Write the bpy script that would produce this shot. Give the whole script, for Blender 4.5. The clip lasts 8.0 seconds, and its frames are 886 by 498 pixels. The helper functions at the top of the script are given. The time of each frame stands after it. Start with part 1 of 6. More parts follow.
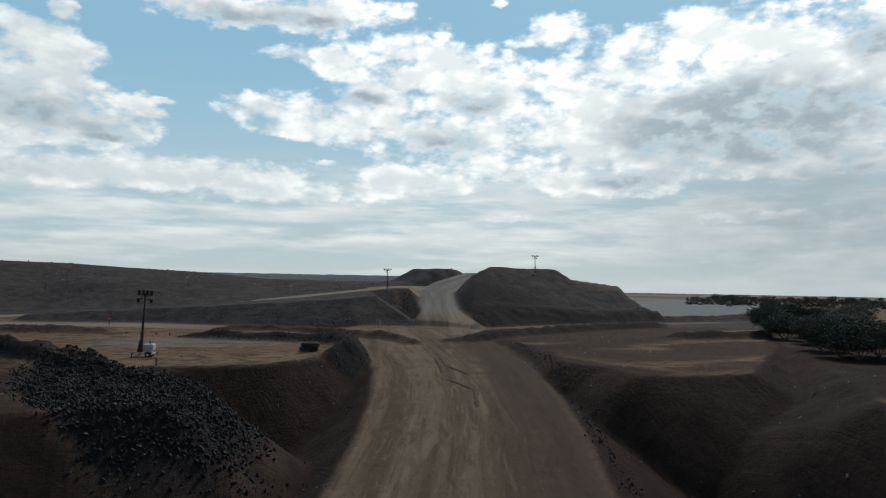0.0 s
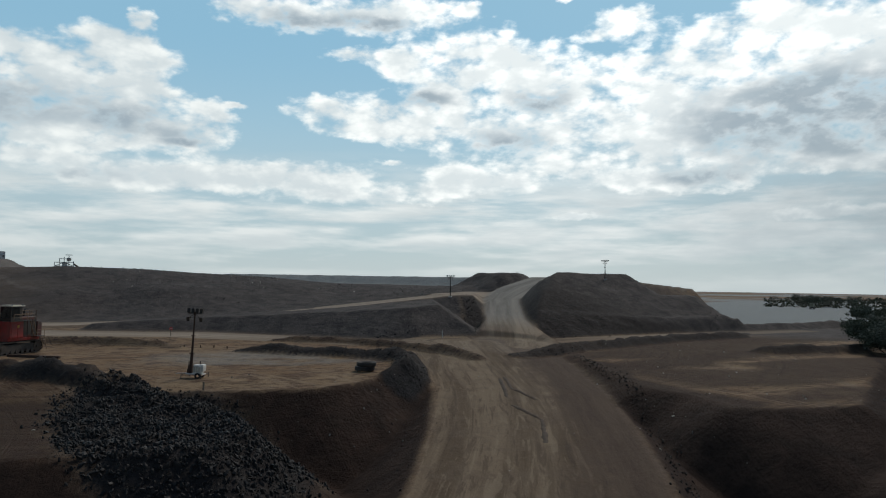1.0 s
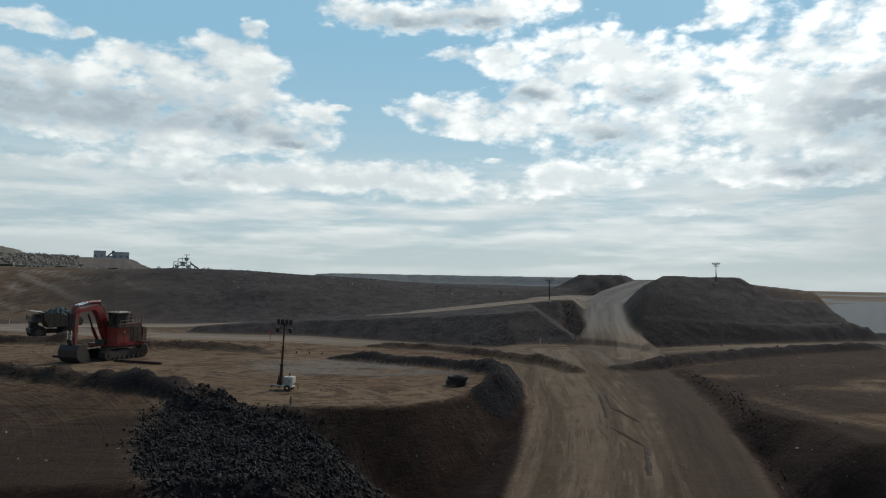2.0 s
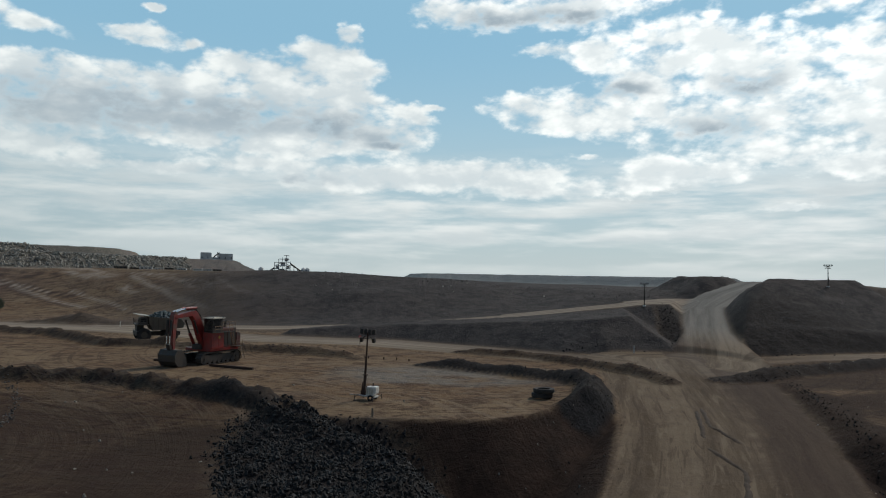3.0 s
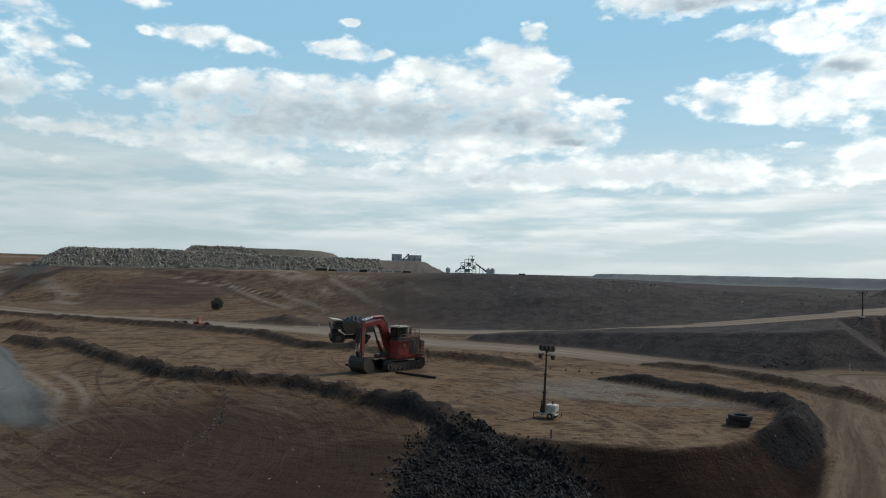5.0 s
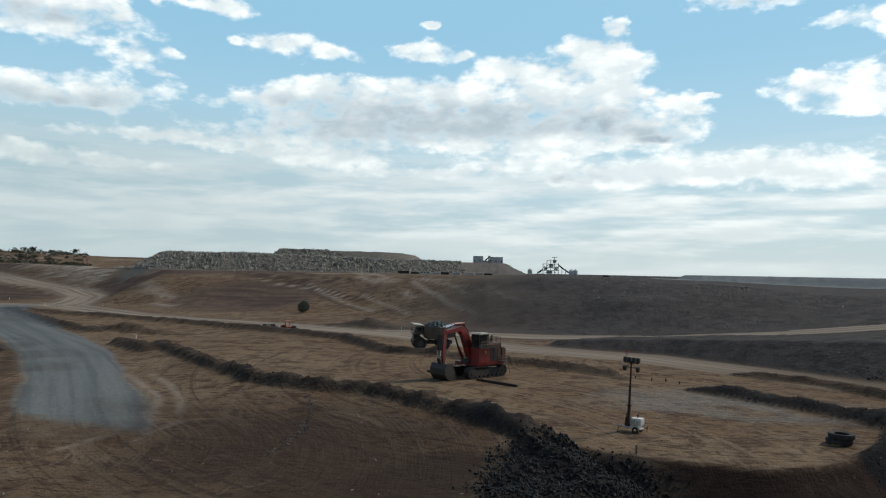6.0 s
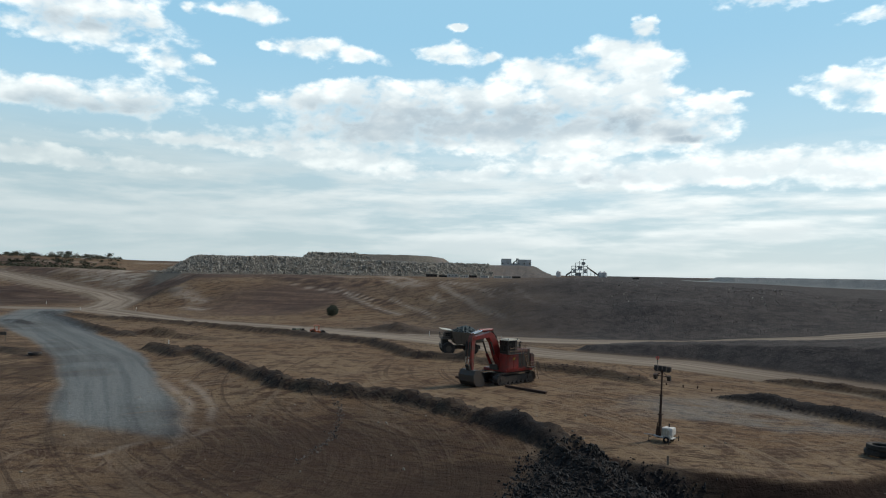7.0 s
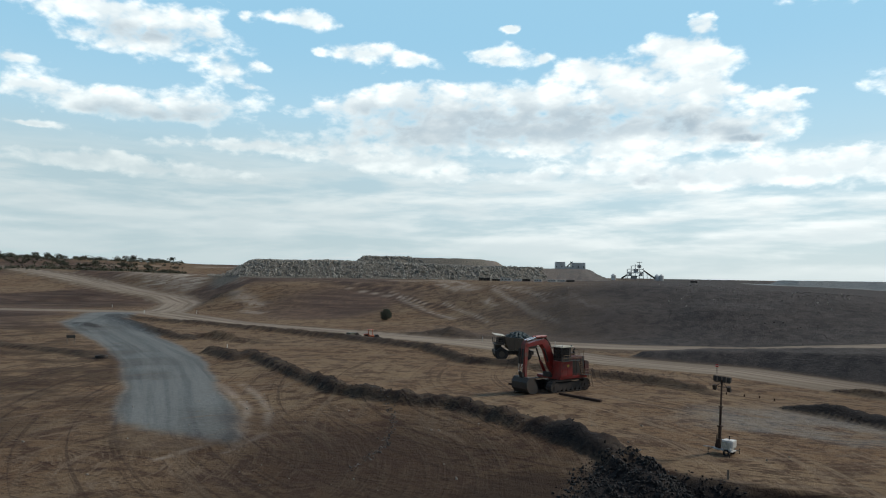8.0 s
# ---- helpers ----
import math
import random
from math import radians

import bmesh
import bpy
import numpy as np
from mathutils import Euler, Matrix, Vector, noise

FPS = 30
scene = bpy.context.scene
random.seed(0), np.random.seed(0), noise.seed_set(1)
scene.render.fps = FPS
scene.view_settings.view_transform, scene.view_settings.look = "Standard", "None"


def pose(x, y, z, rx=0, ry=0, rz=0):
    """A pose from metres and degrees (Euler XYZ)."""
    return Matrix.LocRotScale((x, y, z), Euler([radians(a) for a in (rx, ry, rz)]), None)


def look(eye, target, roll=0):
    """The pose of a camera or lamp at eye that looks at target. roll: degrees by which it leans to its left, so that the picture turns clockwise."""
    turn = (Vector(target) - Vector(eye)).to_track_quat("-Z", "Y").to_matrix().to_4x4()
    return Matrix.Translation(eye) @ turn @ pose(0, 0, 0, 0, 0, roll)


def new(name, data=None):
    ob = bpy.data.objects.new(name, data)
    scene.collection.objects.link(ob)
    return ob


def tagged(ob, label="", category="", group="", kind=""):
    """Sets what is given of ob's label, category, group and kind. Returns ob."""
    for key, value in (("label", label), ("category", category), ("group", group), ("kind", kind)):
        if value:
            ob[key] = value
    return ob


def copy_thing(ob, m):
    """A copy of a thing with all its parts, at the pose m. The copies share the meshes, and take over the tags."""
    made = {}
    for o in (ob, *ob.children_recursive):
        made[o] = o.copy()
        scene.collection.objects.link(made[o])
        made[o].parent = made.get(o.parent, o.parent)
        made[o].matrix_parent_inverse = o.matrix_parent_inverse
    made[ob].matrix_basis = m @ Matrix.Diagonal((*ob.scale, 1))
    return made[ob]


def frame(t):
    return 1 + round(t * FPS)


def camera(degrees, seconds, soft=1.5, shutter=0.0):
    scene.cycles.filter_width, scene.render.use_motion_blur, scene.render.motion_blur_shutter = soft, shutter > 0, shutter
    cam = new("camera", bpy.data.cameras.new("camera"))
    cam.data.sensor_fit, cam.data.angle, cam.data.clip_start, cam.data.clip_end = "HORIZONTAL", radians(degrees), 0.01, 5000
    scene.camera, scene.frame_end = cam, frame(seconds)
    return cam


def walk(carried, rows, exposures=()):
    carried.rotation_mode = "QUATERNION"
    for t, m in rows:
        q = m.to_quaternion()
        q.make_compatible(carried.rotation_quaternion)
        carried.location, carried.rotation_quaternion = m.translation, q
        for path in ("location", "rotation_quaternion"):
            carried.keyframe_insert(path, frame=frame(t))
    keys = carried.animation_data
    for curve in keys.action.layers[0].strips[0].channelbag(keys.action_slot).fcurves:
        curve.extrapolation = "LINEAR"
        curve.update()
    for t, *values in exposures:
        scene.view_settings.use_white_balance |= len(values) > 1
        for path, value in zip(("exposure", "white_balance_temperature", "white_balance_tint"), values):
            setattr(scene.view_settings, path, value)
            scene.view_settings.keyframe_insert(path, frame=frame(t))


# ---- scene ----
cam = camera(63.04, 8.0, soft=1.15)
PATH = [
    (0, (-14.074, -104.453, 10.094), (-9.0537, -95.8206, 10.6298), 1.079),
    (0.5, (-12.002, -101.145, 11.421), (-7.2660, -92.3528, 11.9430), 0.959),
    (1, (-10.190, -98.273, 12.492), (-5.9744, -89.2189, 12.9964), 0.960),
    (1.5, (-8.727, -96.103, 13.447), (-5.1464, -86.7784, 13.9283), 1.016),
    (1.7, (-8.181, -95.361, 13.779), (-4.8751, -85.9346, 14.2478), 1.071),
    (2.8, (-5.815, -92.945, 15.417), (-3.9090, -83.1366, 15.8268), 1.159),
    (3, (-5.577, -92.678, 15.687), (-3.9293, -82.8232, 16.0900), 1.100),
    (3.5, (-5.163, -92.218, 16.210), (-4.1525, -82.2768, 16.5880), 1.228),
    (4, (-4.902, -91.773, 16.724), (-4.5236, -81.7869, 17.0823), 1.262),
    (4.5, (-4.740, -91.506, 17.241), (-4.9875, -81.5150, 17.5821), 1.222),
    (5, (-4.660, -91.205, 17.806), (-5.5515, -81.2499, 18.1355), 1.176),
    (5.2, (-4.618, -91.090, 18.004), (-5.7752, -81.1629, 18.3276), 1.163),
    (6.3, (-4.543, -90.888, 19.253), (-6.7247, -81.1345, 19.5733), 1.010),
    (6.5, (-4.549, -90.875, 19.392), (-6.7947, -81.1354, 19.7176), 0.981),
    (7, (-4.571, -90.818, 19.678), (-6.9546, -81.1126, 20.0153), 0.883),
    (7.5, (-4.600, -90.688, 19.956), (-7.3011, -81.0658, 20.3040), 0.838),
    (8, (-4.521, -90.596, 20.296), (-7.6102, -81.0920, 20.6602), 0.819),
]
walk(cam, [(t, look(e, a, r)) for t, e, a, r in PATH], [(0, -1.0), (1.5, -0.98), (3, -0.98), (3.5, -0.94), (5, -0.79), (6.5, -0.69), (8, -0.64)])
# ---- light ----
SUN_AZ, SUN_EL = -52.0, 42.0   # degrees to the left of +y, and above the horizon
sun_data = bpy.data.lights.new("sun", "SUN")
sun_data.energy, sun_data.angle, sun_data.color = 3.6, radians(7), (1.0, 0.93, 0.84)
sun = new("sun", sun_data)
sun_way = Vector((-math.sin(radians(SUN_AZ)) * math.cos(radians(SUN_EL)), math.cos(radians(SUN_AZ)) * math.cos(radians(SUN_EL)), math.sin(radians(SUN_EL))))
sun.matrix_world = look(sun_way * 300, (0, 0, 0))

# clouds: azimuth to the left of +y, elevation, half width, half height, all in degrees
CLOUD_EAST = [(-9.9, 20.2, 3.6, 1.15), (-15.8, 20.4, 7.7, 1.5), (-21.9, 21.2, 3.6, 1.4), (-38.9, 20.1, 2.5, 1.46), (-36.5, 19.1, 1.1, 0.49), (-28.8, 17.8, 5.4, 2.6), (-21.1, 17.4, 2.7, 1.24), (-17.2, 17.6, 2.2, 0.57),
              (-24.8, 15.1, 4.0, 1.54), (-16.5, 13.5, 4.7, 1.26), (-20.0, 12.3, 4.8, 1.12), (-27.1, 12.2, 6.7, 1.66), (-33.8, 15.5, 5.0, 2.22), (-34.3, 12.3, 5.4, 1.83), (-43.1, 16.8, 3.9, 2.56), (-42.3, 13.5, 4.3, 2.54),
              (-51.1, 19.0, 5.6, 2.25), (-56.4, 16.7, 5.5, 3.42), (-61.0, 15.8, 3.0, 4.04), (-50.2, 13.7, 6.8, 3.66), (-57.8, 11.7, 5.3, 2.56), (-42.3, 11.0, 5.2, 1.55), (-47.4, 9.9, 5.3, 1.18)]
CLOUD_EAST_LOW = [(-54.9, 9.0, 4.8, 0.81), (-61.1, 9.7, 2.0, 0.84), (-25.4, 8.3, 3.1, 1.59), (-30.1, 8.4, 3.2, 1.33), (-13.3, 8.1, 6.2, 1.02), (-6.9, 7.6, 3.8, 0.98), (-0.4, 7.6, 3.4, 1.08), (-35.3, 9.2, 4.5, 1.15),
                  (-39.7, 8.3, 3.9, 1.14), (-17.5, 7.0, 5.1, 1.13), (-44.1, 8.3, 3.8, 0.95), (-53.4, 5.6, 5.3, 0.66), (-60.2, 5.2, 3.4, 0.78), (-35.3, 5.5, 2.7, 0.36)]
CLOUD_NORTH = [(24.9, 13.2, 4.0, 1.19), (21.0, 14.1, 2.2, 0.84), (17.3, 13.8, 5.3, 1.42), (10.5, 13.5, 5.8, 1.65), (6.3, 16.0, 3.2, 1.24), (2.7, 14.2, 4.0, 1.61), (-1.3, 13.4, 2.7, 1.29), (-4.5, 10.9, 3.3, 1.22),
               (1.8, 11.5, 7.5, 1.73), (19.1, 11.2, 9.3, 1.74), (9.6, 11.5, 8.3, 1.85), (4.3, 8.5, 4.4, 0.87), (11.1, 7.7, 4.1, 0.59), (17.1, 7.9, 3.4, 0.57), (-13.5, 8.6, 4.0, 1.05), (-2.8, 7.6, 4.9, 0.62),
               (-8.2, 8.1, 2.7, 0.62), (21.9, 8.8, 4.2, 0.47), (6.1, 9.7, 6.0, 0.39)]
CLOUD_WEST = [(44.2, 18.2, 6.2, 1.26), (38.0, 17.8, 3.4, 1.75), (41.1, 16.2, 5.7, 1.01), (35.1, 14.9, 2.1, 0.98), (33.4, 14.0, 0.8, 0.41), (49.3, 14.3, 1.7, 0.58), (47.9, 12.5, 3.1, 0.98), (42.9, 11.9, 4.5, 1.03),
              (37.0, 12.3, 4.8, 1.39), (47.8, 10.0, 2.5, 0.3), (34.1, 9.6, 8.3, 0.59), (44.2, 8.0, 6.2, 0.72), (38.9, 7.5, 7.8, 0.58), (21.9, 9.0, 6.3, 1.15)]
PUFFS = [(-26.9, 21.3, 0.8, 0.48), (-34.4, 21.9, 0.8, 0.32), (-0.7, 16.3, 3.1, 1.33), (-1.8, 18.5, 0.8, 0.51), (-3.2, 15.9, 1.2, 0.53), (-0.5, 13.8, 3.1, 1.28), (-4.5, 10.9, 3.2, 0.95), (0.7, 10.7, 2.0, 1.28),
         (-6.8, 12.7, 1.1, 0.6), (-20.6, 9.6, 1.0, 0.31), (13.5, 16.9, 2.2, 0.71), (12.9, 18.9, 0.6, 0.31), (10.2, 16.7, 0.3, 0.24), (1.0, 17.2, 2.7, 0.83), (-1.5, 16.1, 2.8, 0.93), (-1.7, 18.6, 1.0, 0.66),
         (-6.8, 12.6, 1.3, 0.74), (-8.5, 13.3, 0.7, 0.22)]
PUFFS_WEST = [(29.4, 19.3, 3.0, 0.8), (33.5, 19.0, 0.5, 0.39), (28.0, 17.0, 0.7, 0.37), (24.3, 17.2, 3.2, 1.0), (20.4, 16.8, 1.6, 0.5), (13.4, 17.2, 2.2, 0.67), (13.0, 19.1, 0.7, 0.29), (10.3, 16.9, 0.4, 0.25),
              (32.3, 15.6, 0.8, 0.37)]
GREY = [(-13.7, 19.8, 4.6, 0.87), (-19.7, 20.0, 2.6, 0.56), (-23.5, 14.6, 2.7, 0.77), (-29.8, 11.0, 4.1, 0.97), (-32.5, 14.4, 2.7, 0.77), (-52.2, 13.6, 6.2, 2.49), (-57.8, 12.5, 4.6, 2.13), (-61.2, 17.0, 1.7, 1.16),
        (-47.8, 12.0, 4.5, 1.67), (-54.1, 10.4, 6.8, 1.05), (-44.9, 8.4, 3.4, 0.69), (-59.5, 8.1, 3.8, 1.32), (-34.4, 6.8, 5.4, 0.62), (-46.2, 6.3, 5.0, 0.69), (-56.0, 4.5, 6.6, 0.65), (-0.2, 11.6, 2.4, 1.06),
        (-4.9, 10.4, 1.8, 0.4)]
GREY_NORTH = [(22.0, 11.2, 7.1, 1.39), (14.1, 11.9, 7.6, 1.31), (5.3, 12.2, 5.2, 1.19), (-1.8, 12.2, 2.2, 0.61), (-2.7, 11.0, 3.1, 0.52), (4.3, 7.3, 5.2, 0.52), (-10.9, 6.5, 5.3, 0.53), (24.1, 12.1, 3.4, 0.83),
              (28.1, 11.4, 8.7, 1.12), (35.8, 11.3, 4.9, 0.66), (41.1, 17.2, 3.8, 0.61), (12.9, 12.1, 7.1, 1.13), (42.8, 11.3, 4.5, 0.55)]


def build_world():
    world = bpy.data.worlds.new("sky")
    scene.world = world
    world.use_nodes = True
    nt = world.node_tree
    nt.nodes.clear()
    N, Lk = nt.nodes.new, nt.links.new

    def m(op, a, b=None, c=None, clamp=False):
        n = N("ShaderNodeMath")
        n.operation, n.use_clamp = op, clamp
        for i, v in enumerate((a, b, c)):
            if v is None:
                continue
            if isinstance(v, (int, float)):
                n.inputs[i].default_value = v
            else:
                Lk(v, n.inputs[i])
        return n.outputs[0]

    def step(v, lo, hi):
        n = N("ShaderNodeMapRange")
        n.interpolation_type = "SMOOTHSTEP"
        Lk(v, n.inputs[0])
        n.inputs[1].default_value, n.inputs[2].default_value = lo, hi
        return n.outputs[0]

    def mix(f, a, b):
        n = N("ShaderNodeMix")
        n.data_type = "RGBA"
        for v, i in ((f, 0), (a, 6), (b, 7)):
            if isinstance(v, (int, float)):
                n.inputs[i].default_value = v
            elif isinstance(v, tuple):
                n.inputs[i].default_value = (*v, 1)
            else:
                Lk(v, n.inputs[i])
        return n.outputs[2]

    coord = N("ShaderNodeTexCoord")
    sep = N("ShaderNodeSeparateXYZ")
    Lk(coord.outputs["Generated"], sep.inputs[0])
    az = m("MULTIPLY", m("ARCTAN2", m("MULTIPLY", sep.outputs[0], -1.0), sep.outputs[1]), 180 / math.pi)
    el = m("MULTIPLY", m("ARCSINE", sep.outputs[2]), 180 / math.pi)

    def fbm(a, e, sa, se, detail, rough, warp=0.0, off=0.0):
        co = N("ShaderNodeCombineXYZ")
        Lk(m("ADD", m("MULTIPLY", a, sa), m("MULTIPLY", e, 0.22 * se)), co.inputs[0])
        Lk(m("SUBTRACT", m("MULTIPLY", e, se), m("MULTIPLY", a, 0.12 * sa)), co.inputs[1])
        co.inputs[2].default_value = off * 1.37 + 0.43
        n = N("ShaderNodeTexNoise")
        n.inputs["Scale"].default_value, n.inputs["Detail"].default_value = 1.0, detail
        n.inputs["Roughness"].default_value, n.inputs["Distortion"].default_value = rough, warp
        Lk(co.outputs[0], n.inputs["Vector"])
        return n.outputs[0]

    def warped(a, e, da, de):
        pos = N("ShaderNodeCombineXYZ")
        Lk(m("ADD", a, m("MULTIPLY", m("SUBTRACT", fbm(a, e, 0.30, 0.5, 4, 0.6, 0.0, 7.0), 0.5), da)), pos.inputs[0])
        Lk(m("ADD", e, m("MULTIPLY", m("SUBTRACT", fbm(a, e, 0.34, 0.6, 4, 0.6, 0.0, 3.0), 0.5), de)), pos.inputs[1])
        return pos.outputs[0]

    def clumps(pos, ellipses, power):
        """Soft union of ellipses: one in their middles, falling off past their rims."""
        total = None
        for a0, e0, ra, re in ellipses:
            d = N("ShaderNodeVectorMath")
            d.operation = "SUBTRACT"
            Lk(pos, d.inputs[0])
            d.inputs[1].default_value = (a0, e0, 0)
            s = N("ShaderNodeVectorMath")
            s.operation = "MULTIPLY"
            Lk(d.outputs[0], s.inputs[0])
            s.inputs[1].default_value = (1 / ra, 1 / re, 0)
            q = N("ShaderNodeVectorMath")
            q.operation = "DOT_PRODUCT"
            Lk(s.outputs[0], q.inputs[0])
            Lk(s.outputs[0], q.inputs[1])
            g = m("SUBTRACT", 1.0, m("POWER", power, q.outputs["Value"]))
            total = g if total is None else m("MULTIPLY", total, g)
        return m("SUBTRACT", 1.0, total)

    def puffs(a, e, sa, se):
        """Round heads of cloud."""
        co = N("ShaderNodeCombineXYZ")
        Lk(m("MULTIPLY", a, sa), co.inputs[0])
        Lk(m("MULTIPLY", e, se), co.inputs[1])
        n = N("ShaderNodeTexVoronoi")
        n.feature = "SMOOTH_F1"
        n.inputs["Scale"].default_value, n.inputs["Detail"].default_value, n.inputs["Roughness"].default_value = 1.0, 3.0, 0.55
        n.inputs["Smoothness"].default_value = 0.35
        Lk(co.outputs[0], n.inputs["Vector"])
        return n.outputs["Distance"]

    pos = warped(az, el, 2.2, 1.1)
    near = m("MULTIPLY", clumps(pos, CLOUD_EAST + CLOUD_EAST_LOW + CLOUD_NORTH + CLOUD_WEST + PUFFS + PUFFS_WEST, 0.46), 1.25)
    # beyond the mapped part the same broken cloud goes on
    away = m("MAXIMUM", step(el, 21.5, 27.0), m("MAXIMUM", step(az, 52, 60), step(az, -66, -74)))
    rest = m("MULTIPLY", step(fbm(az, el, 0.06, 0.11, 4, 0.5, 0.0, 1.3), 0.58, 0.74), 0.9)
    near = m("ADD", near, m("MULTIPLY", rest, away))
    billow = fbm(az, el, 0.40, 0.72, 9, 0.55, 0.2, 0.0)
    soft = fbm(az, el, 0.30, 0.60, 3, 0.5, 0.0, 2.2)
    round_heads = m("SUBTRACT", 0.5, puffs(az, el, 0.5, 0.9))
    thick = m("ADD", near, m("ADD", m("MULTIPLY", m("SUBTRACT", billow, 0.5), 1.65), m("MULTIPLY", round_heads, 0.34)))
    cover = step(thick, 0.46, 1.04)
    # grey undersides and the dense middles that the sun behind them does not pierce
    mottle = fbm(az, el, 0.36, 0.75, 4, 0.48, 0.2, 4.0)
    drift = warped(az, el, 2.2, 1.1)
    grey = m("MAXIMUM", clumps(drift, GREY, 0.42), m("MULTIPLY", clumps(drift, GREY_NORTH, 0.5), 0.72))
    lumps = m("ADD", m("MULTIPLY", m("SUBTRACT", mottle, 0.5), 1.5), m("MULTIPLY", m("SUBTRACT", soft, 0.5), 1.0))
    inner = m("MULTIPLY", step(m("ADD", m("ADD", near, m("MULTIPLY", round_heads, -0.5)), lumps), 0.80, 1.70), 0.60)
    heavy = m("MULTIPLY", step(m("ADD", grey, m("MULTIPLY", lumps, 0.30)), 0.05, 1.0), step(thick, 0.50, 1.15))
    # how near the sun a direction is
    dot = N("ShaderNodeVectorMath")
    dot.operation = "DOT_PRODUCT"
    Lk(coord.outputs["Generated"], dot.inputs[0])
    dot.inputs[1].default_value = sun_way
    glow = step(dot.outputs["Value"], 0.62, 1.0)
    lit = mix(glow, (1.80, 1.89, 1.86), (2.75, 2.78, 2.70))
    shade = mix(glow, (0.94, 1.12, 1.22), (1.10, 1.28, 1.36))
    cloud_colour = mix(m("MULTIPLY", heavy, 0.92), mix(inner, lit, shade), mix(mottle, (0.46, 0.61, 0.74), (0.78, 0.97, 1.10)))

    sky = N("ShaderNodeTexSky")
    sky.sky_type, sky.sun_disc = "NISHITA", False
    sky.sun_elevation, sky.sun_rotation = radians(SUN_EL), radians(-SUN_AZ)
    sky.air_density, sky.dust_density, sky.ozone_density = 1.0, 1.0, 1.0
    tint = N("ShaderNodeMix")
    tint.data_type, tint.blend_type = "RGBA", "MULTIPLY"
    tint.inputs[0].default_value = 1.0
    Lk(sky.outputs[0], tint.inputs[6])
    tint.inputs[7].default_value = (0.11, 0.12, 0.12, 1)
    # pale, moist air low down on the sunny side
    moist = mix(step(el, 2.0, 13.0), (0.92, 1.17, 1.27), mix(step(el, 8.0, 19.0), (0.78, 1.18, 1.40), (0.56, 1.05, 1.40)))
    sunny = m("MULTIPLY", m("SUBTRACT", 1.0, step(el, 26.0, 48.0)), step(sep.outputs[1], -0.2, 0.4))
    blue = mix(m("MULTIPLY", sunny, 0.85), tint.outputs[2], moist)
    # rows of flattened cloud low down
    rows = fbm(az, el, 0.10, 0.62, 9, 0.56, 0.15, 5.0)
    rows_above = fbm(m("ADD", az, -0.3), m("ADD", el, 0.5), 0.10, 0.62, 5, 0.55, 0.15, 5.0)
    layer = m("MULTIPLY", step(rows, 0.36, 0.62), m("SUBTRACT", 1.0, step(m("ADD", el, m("MULTIPLY", rows, 5.0)), 9.0, 13.5)))
    streak = fbm(az, el, 0.16, 0.8, 8, 0.58, 0.1, 9.0)
    dull = m("MULTIPLY", step(m("ADD", m("MULTIPLY", rows_above, 0.6), m("MULTIPLY", streak, 0.4)), 0.40, 0.64), 0.62)
    layer_colour = mix(dull, mix(glow, (1.60, 1.68, 1.66), (1.95, 2.0, 1.98)), mix(glow, (0.98, 1.14, 1.20), (1.06, 1.2, 1.26)))
    base = mix(m("MULTIPLY", layer, 0.9), blue, layer_colour)
    full = mix(cover, base, cloud_colour)
    haze = m("MULTIPLY", m("SUBTRACT", 1.0, step(el, -0.5, 4.0)), 0.8)
    full = mix(haze, full, mix(glow, (1.07, 1.21, 1.22), (1.22, 1.32, 1.30)))
    # a grey bank of thicker cloud low in the east
    bank = m("POWER", 0.4, m("ADD", m("POWER", m("ABSOLUTE", m("MULTIPLY", m("SUBTRACT", az, -60.0), 1 / 15)), 2.0), m("POWER", m("ABSOLUTE", m("MULTIPLY", m("SUBTRACT", el, 5.5), 1 / 5.5)), 2.0)))
    full = mix(m("MULTIPLY", bank, m("MULTIPLY_ADD", mottle, 0.9, 0.3)), full, (0.72, 0.86, 0.93))
    # the air is deeper blue away from the sun
    side = m("MULTIPLY", m("SUBTRACT", 1.0, step(dot.outputs["Value"], 0.0, 0.62)), m("SUBTRACT", 1.0, step(el, 7.0, 14.0)))
    full = mix(m("MULTIPLY", side, 0.95), full, mix(0.6, full, (0.68, 0.87, 0.92)))
    ground = step(el, -1.5, -0.2)
    full = mix(ground, (0.08, 0.06, 0.05), full)
    bg = N("ShaderNodeBackground")
    Lk(full, bg.inputs[0])
    bg.inputs[1].default_value = 1.0
    out = N("ShaderNodeOutputWorld")
    Lk(bg.outputs[0], out.inputs[0])


build_world()

# ---- terrain ----


def smooth(lo, hi, v):
    t = np.clip((v - lo) / (hi - lo), 0, 1)
    return t * t * (3 - 2 * t)


def lattice(ix, iy, seed):
    n = (ix * 374761393 + iy * 668265263 + seed * 974711) & 0x7FFFFFFF
    n = ((n ^ (n >> 13)) * 1274126177) & 0x7FFFFFFF
    return ((n ^ (n >> 16)) & 0xFFFF) / 65535.0


def value_noise(x, y, seed):
    fx, fy = np.floor(x), np.floor(y)
    ix, iy, u, v = fx.astype(np.int64), fy.astype(np.int64), x - fx, y - fy
    u, v = u * u * (3 - 2 * u), v * v * (3 - 2 * v)
    a, b = lattice(ix, iy, seed), lattice(ix + 1, iy, seed)
    c, d = lattice(ix, iy + 1, seed), lattice(ix + 1, iy + 1, seed)
    return a + (b - a) * u + (c - a) * v + (a - b - c + d) * u * v


